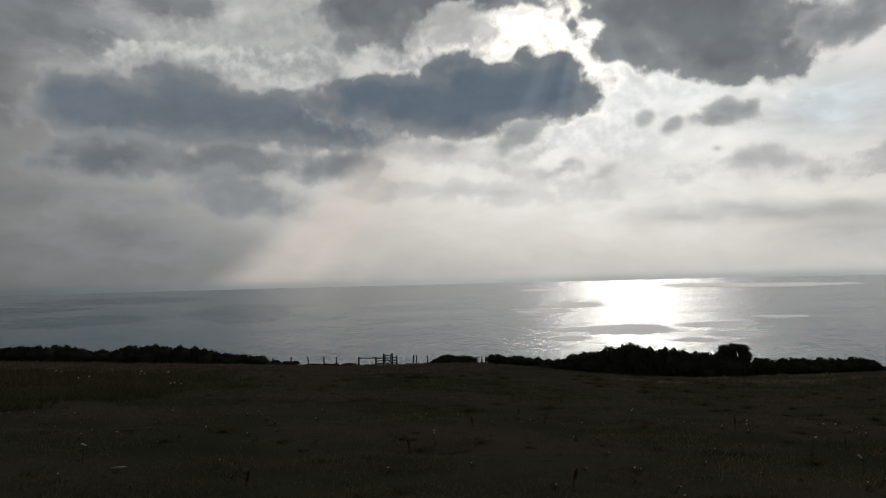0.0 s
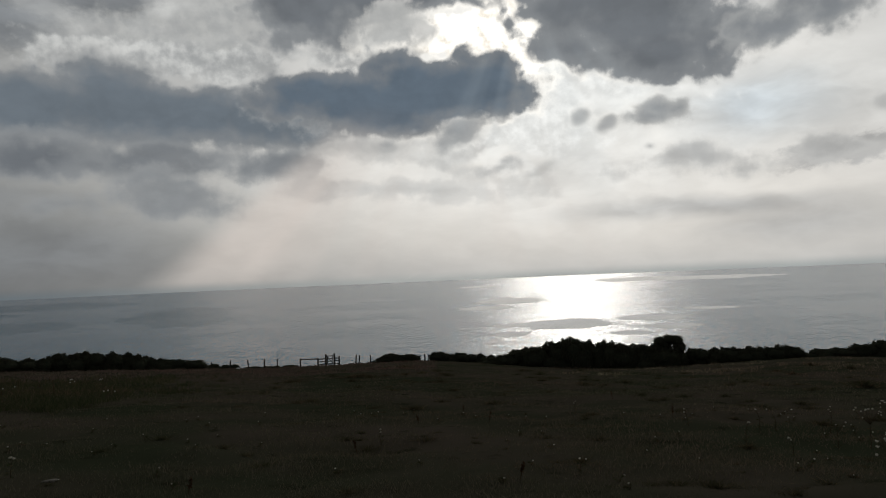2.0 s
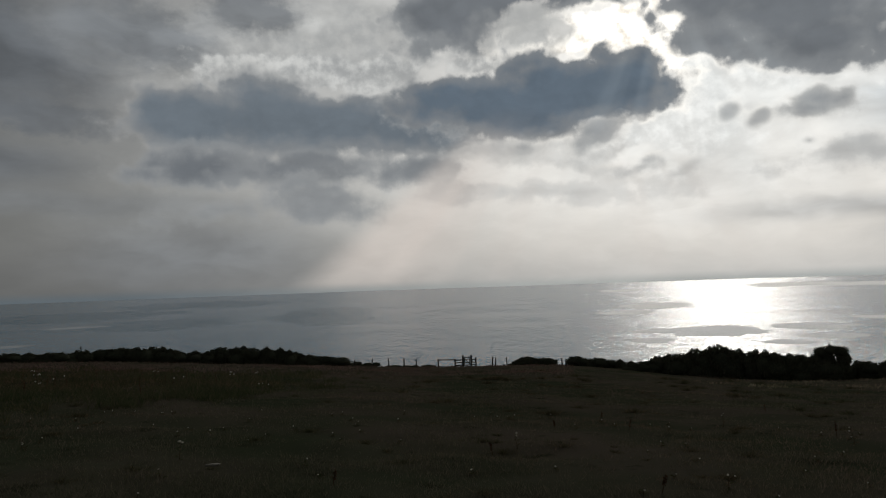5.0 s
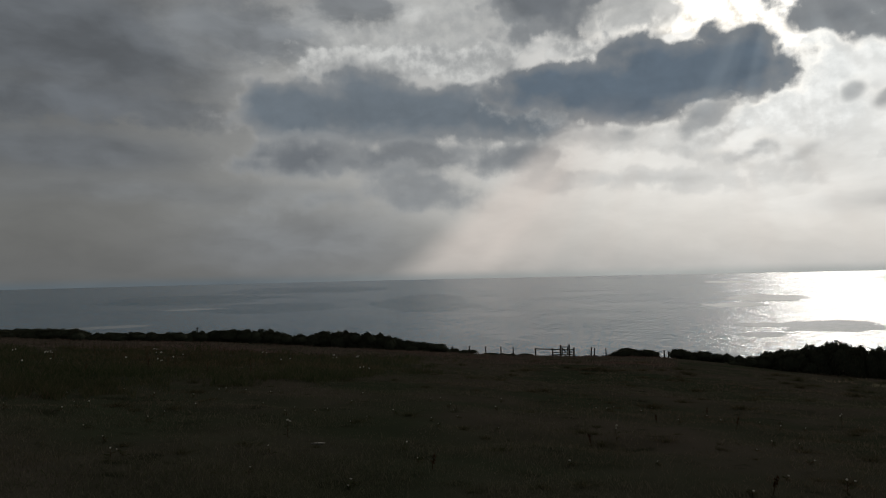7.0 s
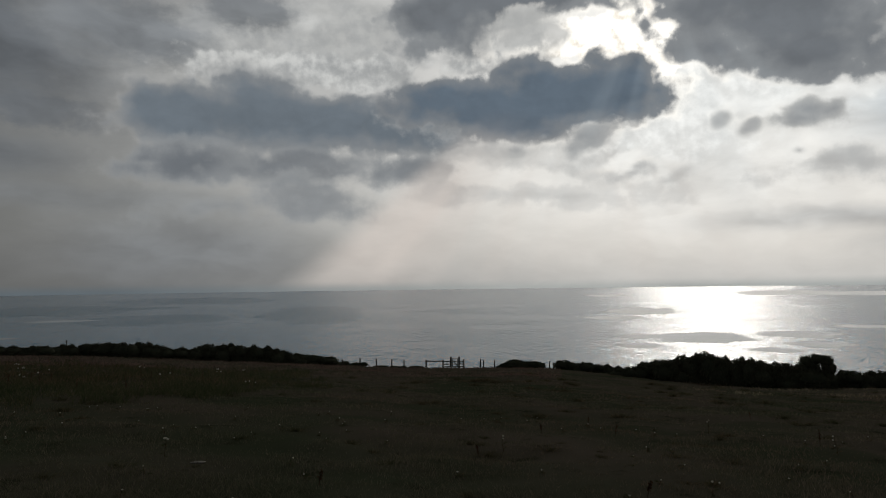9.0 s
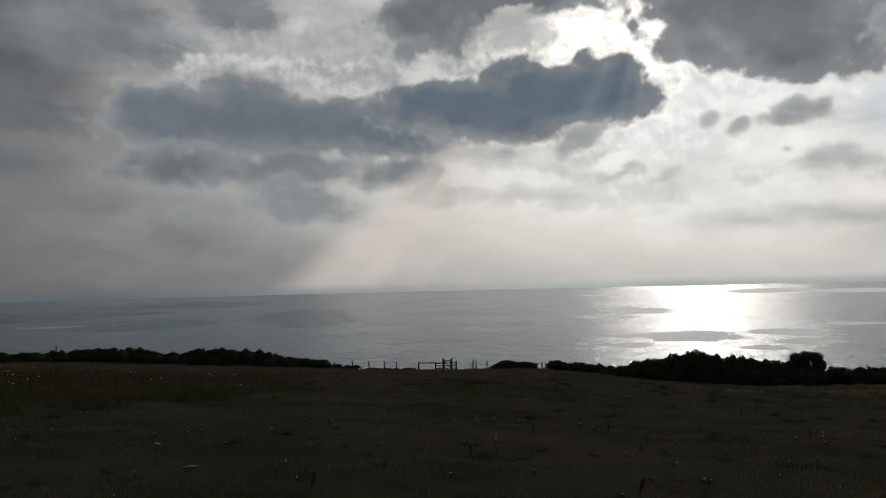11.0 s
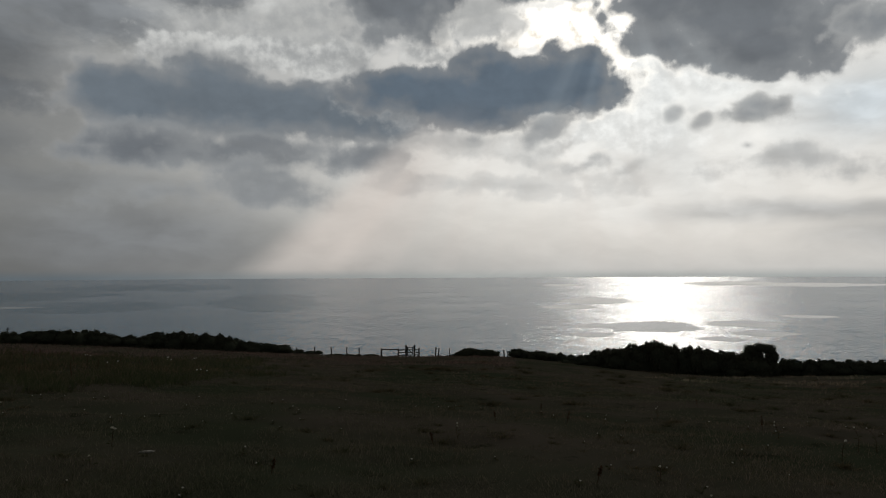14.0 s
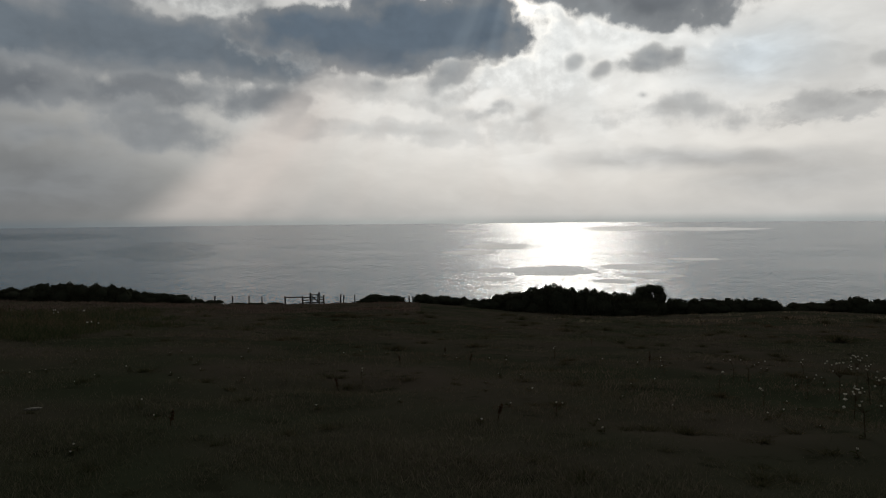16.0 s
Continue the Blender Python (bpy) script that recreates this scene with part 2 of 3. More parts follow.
cloud([(9.8, 8.6, 1.4, 0.4, 3), (10.3, 9.1, 0.8, 0.45, 0), (9.0, 8.3, 0.8, 0.3, 10)], 156, 200, 0.45, 0.25, 0.6, 0.9, 0.9)
cloud([(12.6, 7.8, 0.9, 0.25, 8), (13.3, 8.2, 0.6, 0.3, 20)], 176, 204, 0.4, 0.28, 0.5, 0.5, 0.8)
cloud([(32.5, 7.4, 2.4, 0.4, 4), (34.5, 7.8, 2.2, 0.45, 2), (36.2, 7.9, 1.6, 0.3, -4)], 164, 194, 0.6, 0.3, 0.6, 0.4, 0.85)
cloud([(37.9, 10.7, 1.0, 0.4, -7)], 170, 190, 0.4, 0.3, 0.5, 0.3, 0.8)
cloud([(-1.8, 10.9, 1.8, 0.35, 4), (0.6, 10.6, 1.4, 0.3, 0)], 160, 186, 0.6, 0.3, 0.6, 0.4, 0.75)
cloud([(1.6, 7.2, 2.4, 0.25, -2), (5.0, 6.9, 2.6, 0.22, 0)], 182, 206, 0.5, 0.3, 0.5, 0.6, 0.6)

# shafts of light that fan out below the gap
rel = vec(wt, "SUBTRACT", flat, (6.0, 21.0, 0.0))
rsep = node(wt, "ShaderNodeSeparateXYZ", i0=rel)
turn = calc(wt, "MULTIPLY", calc(wt, "ARCTAN2", rsep.outputs[0], calc(wt, "MULTIPLY", rsep.outputs[1], -1.0)), 57.2958)
comb = grain(wt, node(wt, "ShaderNodeCombineXYZ", i0=turn).outputs[0], 0.12, 1.0, 0.4)
beam = calc(wt, "MULTIPLY", ramp(wt, turn, -51.0, -45.0), ramp(wt, turn, -26.0, -42.0, 0.2, 1.0))
fan = calc(wt, "MULTIPLY", ramp(wt, turn, -51.0, -44.0), ramp(wt, turn, 50.0, 25.0))
beam = calc(wt, "ADD", calc(wt, "MULTIPLY", beam, 0.74), calc(wt, "MULTIPLY", calc(wt, "MULTIPLY", fan, ramp(wt, comb, 0.42, 0.66)), 0.14))
reach = calc(wt, "MULTIPLY", ramp(wt, el, 14.5, 5.5), ramp(wt, el, -2.0, 3.0, 0.35, 1.0))
lay(calc(wt, "MULTIPLY", beam, reach), (0.62, 0.565, 0.52, 1.0))
rel = node(wt, "ShaderNodeSeparateXYZ", i0=vec(wt, "SUBTRACT", flat, (12.5, 24.0, 0.0)))
turn = calc(wt, "MULTIPLY", calc(wt, "ARCTAN2", rel.outputs[0], calc(wt, "MULTIPLY", rel.outputs[1], -1.0)), 57.2958)
thin = grain(wt, node(wt, "ShaderNodeCombineXYZ", i0=turn).outputs[0], 0.09, 1.0, 0.4)
spill = calc(wt, "MULTIPLY", calc(wt, "MULTIPLY", ramp(wt, turn, -42.0, -18.0), ramp(wt, turn, 55.0, 30.0)), ramp(wt, thin, 0.38, 0.68))
spill = calc(wt, "MULTIPLY", spill, calc(wt, "MULTIPLY", ramp(wt, el, 19.5, 16.0), ramp(wt, el, 1.0, 10.0)))
lay(calc(wt, "MULTIPLY", spill, 0.1), (0.60, 0.68, 0.72, 1.0))
# distance haze that blurs the line of the sea
murk = mix(wt, ramp(wt, az, -34.0, 4.0), (0.105, 0.134, 0.155, 1.0), mix(wt, ramp(wt, az, 4.0, 40.0), (0.36, 0.38, 0.37, 1.0), (0.32, 0.35, 0.35, 1.0)))
lay(ramp(wt, el, 0.35, -0.55, 0.0, 0.85), murk)
# thick grey deck overhead and inland
deck = mix(wt, ramp(wt, shade, 0.3, 0.7), grey(46), grey(70))
lay(ramp(wt, el, 25.0, 42.0), deck)
inland = mix(wt, ramp(wt, shade, 0.3, 0.7), grey(66), grey(94))
lay(ramp(wt, calc(wt, "ABSOLUTE", az), 62.0, 100.0), mix(wt, ramp(wt, el, 40.0, 60.0), inland, deck))
lay(ramp(wt, el, -1.0, -4.0), grey(50))
mottle = ramp(wt, shade, 0.3, 0.7, 0.96, 1.06)
sky = vec(wt, "SCALE", sky, mottle)
back = node(wt, "ShaderNodeBackground", Color=sky, Strength=1.0)
wout = node(wt, "ShaderNodeOutputWorld")
wt.links.new(back.outputs[0], wout.inputs[0])


# ---- materials ----
def material(name, base, other, scale=4.0, rough=0.85, bump=0.3, fleck=None, gloss=0.0):
    """A matt natural surface in two colours, mottled at two scales, with fine relief."""
    m = bpy.data.materials.new(name)
    m.use_nodes = True
    t = m.node_tree
    b = t.nodes["Principled BSDF"]
    where = node(t, "ShaderNodeNewGeometry").outputs["Position"]
    big, small = grain(t, where, scale, 4.0), grain(t, where, scale * 9, 5.0, 0.65)
    c = mix(t, ramp(t, big, 0.36, 0.64), (*base, 1), (*other, 1))
    if fleck:
        c = mix(t, ramp(t, small, 0.56, 0.7), c, (*fleck, 1))
    put(t, b.inputs["Base Color"], c)
    b.inputs["Roughness"].default_value = rough
    b.inputs["Specular IOR Level"].default_value = gloss
    n = node(t, "ShaderNodeBump", Strength=bump, Distance=0.02, Height=small)
    put(t, b.inputs["Normal"], n.outputs[0])
    return m


def blade_material(name, colours, rough=0.8, through_light=0.4, russet=True):
    """Blades and leaves: each piece takes its own tone, in drifts across the field."""
    m = bpy.data.materials.new(name)
    m.use_nodes = True
    t = m.node_tree
    b = t.nodes["Principled BSDF"]
    geo = node(t, "ShaderNodeNewGeometry")
    drift = grain(t, geo.outputs["Position"], 0.22, 4.0, 0.6)
    pick = calc(t, "ADD", calc(t, "MULTIPLY", geo.outputs["Random Per Island"], 0.55), calc(t, "MULTIPLY", drift, 0.6))
    c = mix(t, ramp(t, pick, 0.3, 0.62), (*colours[0], 1), (*colours[1], 1))
    c = mix(t, ramp(t, pick, 0.66, 0.82), c, (*colours[2], 1))
    if russet:
        sweep = grain(t, vec(t, "MULTIPLY", geo.outputs["Position"], (0.7, 1.0, 0.0)), 0.07, 3.0, 0.55)
        c = mix(t, calc(t, "MULTIPLY", ramp(t, sweep, 0.42, 0.64), 0.8), c, mix(t, 1.0, c, (1.2, 0.95, 1.0, 1.0), "MULTIPLY"))
        c = mix(t, calc(t, "MULTIPLY", ramp(t, sweep, 0.48, 0.30), 0.7), c, mix(t, 1.0, c, (0.66, 0.76, 0.62, 1.0), "MULTIPLY"))
    put(t, b.inputs["Base Color"], c)
    b.inputs["Roughness"].default_value = rough
    b.inputs["Specular IOR Level"].default_value = 0.0
    glow_through = node(t, "ShaderNodeBsdfTranslucent", Color=c)
    both = node(t, "ShaderNodeMixShader", i0=through_light, i1=b.outputs[0], i2=glow_through.outputs[0])
    t.links.new(both.outputs[0], t.nodes["Material Output"].inputs[0])
    return m


turf_mat = material("turf", (0.041, 0.048, 0.030), (0.076, 0.065, 0.052), 0.12, 0.95, 0.6, (0.028, 0.030, 0.019))
grass_mat = blade_material("dry_grass", ((0.073, 0.080, 0.048), (0.118, 0.110, 0.077), (0.162, 0.142, 0.108)))
straw_mat = blade_material("straw_grass", ((0.13, 0.12, 0.08), (0.20, 0.18, 0.13), (0.32, 0.28, 0.2)))
rough_mat = blade_material("rank_grass", ((0.045, 0.060, 0.030), (0.072, 0.080, 0.042), (0.13, 0.11, 0.07)))
heath_mat = blade_material("bent_grass", ((0.105, 0.082, 0.068), (0.145, 0.115, 0.095), (0.19, 0.155, 0.125)))
tuss_mat = blade_material("tussock_grass", ((0.050, 0.058, 0.030), (0.085, 0.082, 0.048), (0.16, 0.135, 0.085)))
gorse_mat = blade_material("gorse_leaf", ((0.074, 0.088, 0.060), (0.098, 0.107, 0.070), (0.13, 0.123, 0.088)), 0.75, 0.1, False)
# inner mass of the bushes, painted darker than the leaves for the shade inside
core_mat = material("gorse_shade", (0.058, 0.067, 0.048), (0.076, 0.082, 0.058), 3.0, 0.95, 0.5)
bark_mat = material("bark", (0.05, 0.042, 0.034), (0.085, 0.075, 0.06), 6.0, 0.9, 0.7)
timber_mat = material("weathered_timber", (0.055, 0.048, 0.040), (0.095, 0.086, 0.075), 5.0, 0.9, 0.5, (0.04, 0.035, 0.028))
wire_mat = material("galvanised_wire", (0.22, 0.22, 0.22), (0.14, 0.13, 0.12), 20.0, 0.5, 0.1, None, 0.5)
stalk_mat = material("dead_stalk", (0.050, 0.036, 0.022), (0.085, 0.060, 0.036), 12.0, 0.9, 0.3)
rust_mat = material("dock_seed", (0.060, 0.028, 0.016), (0.095, 0.045, 0.024), 14.0, 0.9, 0.5)
fluff_mat = blade_material("seed_fluff", ((0.72, 0.70, 0.64), (0.80, 0.78, 0.72), (0.86, 0.85, 0.8)), 0.95, 0.4, False)
petal_mat = blade_material("pale_petal", ((0.60, 0.58, 0.50), (0.70, 0.68, 0.6), (0.78, 0.76, 0.68)), 0.95, 0.4, False)
stone_mat = material("pale_stone", (0.46, 0.44, 0.40), (0.32, 0.30, 0.27), 9.0, 0.85, 0.6, (0.24, 0.23, 0.2))


def sea_material():
    m = bpy.data.materials.new("sea_water")
    m.use_nodes = True
    t = m.node_tree
    b = t.nodes["Principled BSDF"]
    b.inputs["Base Color"].default_value = (0.030, 0.155, 0.26, 1)
    b.inputs["IOR"].default_value = 1.333
    b.inputs["Specular IOR Level"].default_value = 0.3
    b.inputs["Specular Tint"].default_value = (0.72, 0.92, 1.0, 1)
    where = node(t, "ShaderNodeNewGeometry").outputs["Position"]
    wind = grain(t, vec(t, "MULTIPLY", where, (0.55, 0.6, 0.0)), 0.011, 5.0, 0.62)
    gusts = grain(t, vec(t, "MULTIPLY", where, (0.6, 1.0, 0.0)), 0.06, 3.0, 0.6)

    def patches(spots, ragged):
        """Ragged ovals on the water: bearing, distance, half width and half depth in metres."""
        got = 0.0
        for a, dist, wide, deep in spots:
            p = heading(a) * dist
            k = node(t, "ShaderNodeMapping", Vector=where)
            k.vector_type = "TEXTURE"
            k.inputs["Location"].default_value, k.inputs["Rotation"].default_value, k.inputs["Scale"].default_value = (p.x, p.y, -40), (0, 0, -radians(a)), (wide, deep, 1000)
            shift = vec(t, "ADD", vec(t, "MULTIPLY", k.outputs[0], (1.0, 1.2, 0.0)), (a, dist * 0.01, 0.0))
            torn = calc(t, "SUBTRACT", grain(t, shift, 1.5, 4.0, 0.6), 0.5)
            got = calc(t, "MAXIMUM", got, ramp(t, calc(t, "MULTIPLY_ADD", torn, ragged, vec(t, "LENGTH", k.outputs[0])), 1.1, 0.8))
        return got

    # slicks lie smooth in the glitter; steeper waves elsewhere imitate cloud shadow
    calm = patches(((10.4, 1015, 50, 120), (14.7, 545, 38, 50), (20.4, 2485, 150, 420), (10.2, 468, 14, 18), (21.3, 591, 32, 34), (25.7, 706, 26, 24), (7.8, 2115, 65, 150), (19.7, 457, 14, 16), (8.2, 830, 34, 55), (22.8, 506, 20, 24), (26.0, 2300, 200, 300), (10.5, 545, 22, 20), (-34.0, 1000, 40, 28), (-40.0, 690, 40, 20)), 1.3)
    shadow_chop = patches(((-15.9, 1070, 75, 330), (-25.6, 2235, 260, 520), (-28.0, 977, 100, 170), (-34.0, 1500, 190, 300)), 1.1)
    # wave slopes: steep on ruffled water, steeper where cloud shadow is imitated, faint on slicks
    steep = calc(t, "MULTIPLY", ramp(t, wind, 0.34, 0.64, 0.7, 1.3), calc(t, "MULTIPLY", ramp(t, calm, 0.0, 1.0, 1.0, 0.12), ramp(t, shadow_chop, 0.0, 1.0, 1.0, 2.3)))
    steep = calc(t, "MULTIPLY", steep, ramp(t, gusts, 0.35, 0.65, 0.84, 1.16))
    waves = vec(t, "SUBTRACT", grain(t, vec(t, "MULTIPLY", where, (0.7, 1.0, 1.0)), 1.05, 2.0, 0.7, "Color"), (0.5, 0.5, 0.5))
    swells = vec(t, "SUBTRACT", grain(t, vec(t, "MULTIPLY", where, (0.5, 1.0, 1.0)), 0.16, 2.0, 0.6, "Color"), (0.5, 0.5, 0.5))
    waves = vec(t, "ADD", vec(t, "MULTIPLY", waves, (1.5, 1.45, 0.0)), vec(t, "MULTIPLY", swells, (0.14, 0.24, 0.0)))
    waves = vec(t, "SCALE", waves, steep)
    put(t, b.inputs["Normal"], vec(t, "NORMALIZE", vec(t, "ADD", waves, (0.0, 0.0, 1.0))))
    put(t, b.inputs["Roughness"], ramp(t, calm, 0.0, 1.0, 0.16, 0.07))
    return m


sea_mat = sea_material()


# ---- mesh helpers ----
def mesh_of(name, verts, faces, mat, smooth=False):
    me = bpy.data.meshes.new(name)
    me.from_pydata([tuple(v) for v in verts], [], [tuple(f) for f in faces])
    me.materials.append(mat)
    if smooth:
        me.polygons.foreach_set("use_smooth", [True] * len(me.polygons))
    me.update()
    return me


def mesh_of_bm(name, bm, mat, smooth=False):
    me = bpy.data.meshes.new(name)
    bm.to_mesh(me)
    bm.free()
    me.materials.append(mat)
    if smooth:
        me.polygons.foreach_set("use_smooth", [True] * len(me.polygons))
    return me


def part(name, me, parent, label=""):
    ob = new(name, me)
    ob.parent = parent
    return tagged(ob, label) if label else ob


def thing(name, m, label, category, group="", kind=""):
    ob = new(name)
    ob.matrix_world = m
    return tagged(ob, label, category, group, kind)


def tube(points, r0, r1, sides=6):
    """A tapered stem along the points."""
    verts, faces = [], []
    n = len(points)
    for i, p in enumerate(points):
        d = (Vector(points[min(i + 1, n - 1)]) - Vector(points[max(i - 1, 0)])).normalized()
        u = d.cross(Vector((0.31, 0.95, 0.05))).normalized()
        w = d.cross(u)
        r = r0 + (r1 - r0) * i / (n - 1)
        for k in range(sides):
            a = math.tau * k / sides
            verts.append(Vector(p) + (u * math.cos(a) + w * math.sin(a)) * r)
    for i in range(n - 1):
        for k in range(sides):
            a, b = i * sides + k, i * sides + (k + 1) % sides
            faces.append((a, b, b + sides, a + sides))
    faces.append(tuple(range(sides - 1, -1, -1)))
    faces.append(tuple(range((n - 1) * sides, n * sides)))
    return verts, faces


def merge(pieces):
    verts, faces = [], []
    for v, f in pieces:
        o = len(verts)
        verts += list(v)
        faces += [tuple(i + o for i in q) for q in f]
    return verts, faces


def lump(centre, size, seed, rough=0.25, sub=2):
    """An uneven rounded mass."""
    bm = bmesh.new()
    bmesh.ops.create_icosphere(bm, subdivisions=sub, radius=1)
    vs = []
    for v in bm.verts:
        k = 1 + rough * noise.noise(v.co * 2.1 + Vector((seed * 3.7, seed, 0))) + 0.5 * rough * noise.noise(v.co * 5.0 + Vector((0, seed, 9)))
        vs.append(Vector((v.co.x * size[0] * k + centre[0], v.co.y * size[1] * k + centre[1], v.co.z * size[2] * k + centre[2])))
    fs = [tuple(v.index for v in f.verts) for f in bm.faces]
    bm.free()
    return vs, fs


def leaves(rng, masses, count, size, spread=0.16, long=1.7):
    """Small folded leaves strewn over the outside of rounded masses."""
    verts, faces = [], []
    for _ in range(count):
        (c, s) = masses[rng.randrange(len(masses))]
        d = Vector((rng.gauss(0, 1), rng.gauss(0, 1), rng.gauss(0, 1) + 0.25)).normalized()
        k = 1 + rng.gauss(0.02, spread)
        p = Vector((c[0] + d.x * s[0] * k, c[1] + d.y * s[1] * k, c[2] + d.z * s[2] * k))
        if p.z < 0.03:
            continue
        u = Vector((rng.gauss(0, 1), rng.gauss(0, 1), rng.gauss(0, 1) + 0.5)).normalized()
        w = u.cross(Vector((rng.gauss(0, 1), rng.gauss(0, 1), rng.gauss(0, 1)))).normalized()
        z = size * rng.uniform(0.6, 1.5)
        o = len(verts)
        verts += [p - u * z * long * 0.5, p + w * z * 0.5, p + u * z * long * 0.5, p - w * z * 0.5 + u.cross(w) * z * 0.2]
        faces += [(o, o + 1, o + 2), (o, o + 2, o + 3)]
    return verts, faces


# ---- the land: a meadow that tilts to the cliff edge, and the sea below ----
BROW = 95.0


def ease(a, b, v):
    k = min(1.0, max(0.0, (v - a) / (b - a)))
    return k * k * (3 - 2 * k)


def land(x, y):
    r, a = math.hypot(x, y), math.degrees(math.atan2(x, y))
    u = x * math.sin(radians(18)) + y * math.cos(radians(18))
    z = -0.1237 * u if u > -15 else 1.86 + 7.4 * (1 - math.exp((u + 15) / 60))
    knoll = 0.75 * math.exp(-((a - 3) / 9) ** 2) + 0.45 * math.exp(-((a + 18) / 14) ** 2) + 0.15 * math.exp(-((a + 48) / 10) ** 2) + 0.3 * math.exp(-((a + 33) / 7) ** 2) + 0.7 * math.exp(-((a - 34) / 9) ** 2)
    z += min(r, 110) * math.tan(radians(knoll)) * ease(20, 90, r)
    z += ease(2, 12, r) * (0.10 * noise.noise((x * 0.16, y * 0.16, 3)) + 0.12 * noise.noise((x * 0.6, y * 0.6, 7)) + 0.02 * noise.noise((x * 2.3, y * 2.3, 5)))
    edge = BROW + 3 + 6000 * ease(80, 115, abs(a))
    if r > edge:
        d = r - edge
        z -= 0.42 * d * d / (d + 7)
    return max(z, -47.0)


def land_at(a, r):
    p = heading(a) * r
    return Vector((p.x, p.y, land(p.x, p.y)))


def make_ground():
    angles = [-62 + 0.5 * i for i in range(249)]
    angles += [62 + 4 * i for i in range(1, 59)]
    rings = [0.6 * 1.031 ** i for i in range(296)]
    verts, faces = [(0, 0, land(0, 0))], []
    for r in rings:
        for a in angles:
            verts.append(tuple(land_at(a, r)))
    n = len(angles)
    for k in range(n):
        faces.append((0, 1 + (k + 1) % n, 1 + k))
    for i in range(len(rings) - 1):
        for k in range(n):
            a, b = 1 + i * n + k, 1 + i * n + (k + 1) % n
            faces.append((a, b, b + n, a + n))
    ob = new("ground", mesh_of("ground", verts, faces, turf_mat, True))
    tagged(ob, "dark dry grazed meadow turf sloping to the cliff edge", "ground", kind="structure")


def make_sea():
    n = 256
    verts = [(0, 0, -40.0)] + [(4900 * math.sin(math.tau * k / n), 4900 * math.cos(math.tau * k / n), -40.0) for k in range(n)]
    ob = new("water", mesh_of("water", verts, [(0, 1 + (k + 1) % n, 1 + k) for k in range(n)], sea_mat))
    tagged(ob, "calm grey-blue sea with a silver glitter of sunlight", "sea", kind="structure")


make_ground()
make_sea()


# ---- bushes along the cliff edge ----
def gorse_variant(seed):
    rng = random.Random(seed)
    masses = []
    for k in range(rng.randint(4, 6)):
        w = rng.uniform(0.55, 0.95)
        masses.append(((rng.uniform(-1.1, 1.1), rng.uniform(-0.5, 0.5), rng.uniform(0.30, 0.60)), (w, w * 0.9, rng.uniform(0.34, 0.46))))
    masses += [((-0.6, 0, 0.18), (0.8, 0.7, 0.34)), ((0.6, 0, 0.18), (0.8, 0.7, 0.34))]
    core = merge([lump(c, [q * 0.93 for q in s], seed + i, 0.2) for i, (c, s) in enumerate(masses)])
    sprays = []
    for _ in range(24):
        c, s = masses[rng.randrange(len(masses) - 2)]
        k = rng.uniform(-0.85, 0.85)
        q = rng.uniform(0.08, 0.17)
        sprays.append(((c[0] + k * s[0], c[1] + rng.uniform(-0.3, 0.3), c[2] + s[2] * math.sqrt(1 - k * k) * 1.02), (q, q, q * rng.uniform(0.6, 1.5) * 0.7)))
    leaf = merge([leaves(rng, masses, 2600, 0.065, 0.11), leaves(rng, sprays, 2000, 0.06, 0.3)])
    twigs = []
    for _ in range(40):
        c, s = masses[rng.randrange(len(masses))]
        p = Vector((c[0] + rng.uniform(-0.7, 0.7) * s[0], c[1], c[2] + s[2] * 0.7))
        twigs.append(tube([p, p + Vector((rng.gauss(0, 0.05), rng.gauss(0, 0.05), rng.uniform(0.12, 0.28)))], 0.03, 0.008, 3))
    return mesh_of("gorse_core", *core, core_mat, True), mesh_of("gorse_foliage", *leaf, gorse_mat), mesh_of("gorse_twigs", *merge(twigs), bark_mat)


GORSE = [gorse_variant(11 + 7 * k) for k in range(7)]
made_gorse = {}


def gorse(a, r, wide, high, variant, turn):
    """A bush about 1 high and 2.6 wide before scaling."""
    label = "dark dense gorse bush on the cliff edge" if high > 1.2 else "low dark gorse scrub beside the fence line"
    p = land_at(a, r)
    m = Matrix.Translation(p - Vector((0, 0, 0.08))) @ Matrix.Rotation(turn - radians(a), 4, "Z")
    core, foliage, twigs = GORSE[variant]
    ob = thing("gorse_bush", m, label, "bush", "gorse bushes along the cliff edge")
    ob.scale = (wide / 2.6, wide / 2.6, high)
    part("shaded_growth", core, ob)
    part("foliage", foliage, ob)
    tagged(part("twig", twigs, ob), kind="stuff")
    return ob


def height_at(table, a):
    for (a0, e0), (a1, e1) in zip(table, table[1:]):
        if a0 <= a <= a1:
            return e0 + (e1 - e0) * (a - a0) / (a1 - a0)
    return None


def hedge(table, step, r, seed, wide=3.4):
    """A run of bushes whose crests stand at the given elevations."""
    rng = random.Random(seed)
    a = table[0][0]
    while a <= table[-1][0]:
        rr = r + rng.uniform(-1.0, 1.0)
        crest = 1.65 + rr * math.tan(radians(height_at(table, a)))
        high = crest - land_at(a, rr).z
        if high > 0.25:
            gorse(a, rr, wide * rng.uniform(0.8, 1.15) * (0.6 if high < 0.9 else 1), high * rng.uniform(0.88, 1.04), rng.randrange(7), rng.choice((0, math.pi)) + rng.uniform(-0.3, 0.3))
        a += step * rng.uniform(0.85, 1.15)


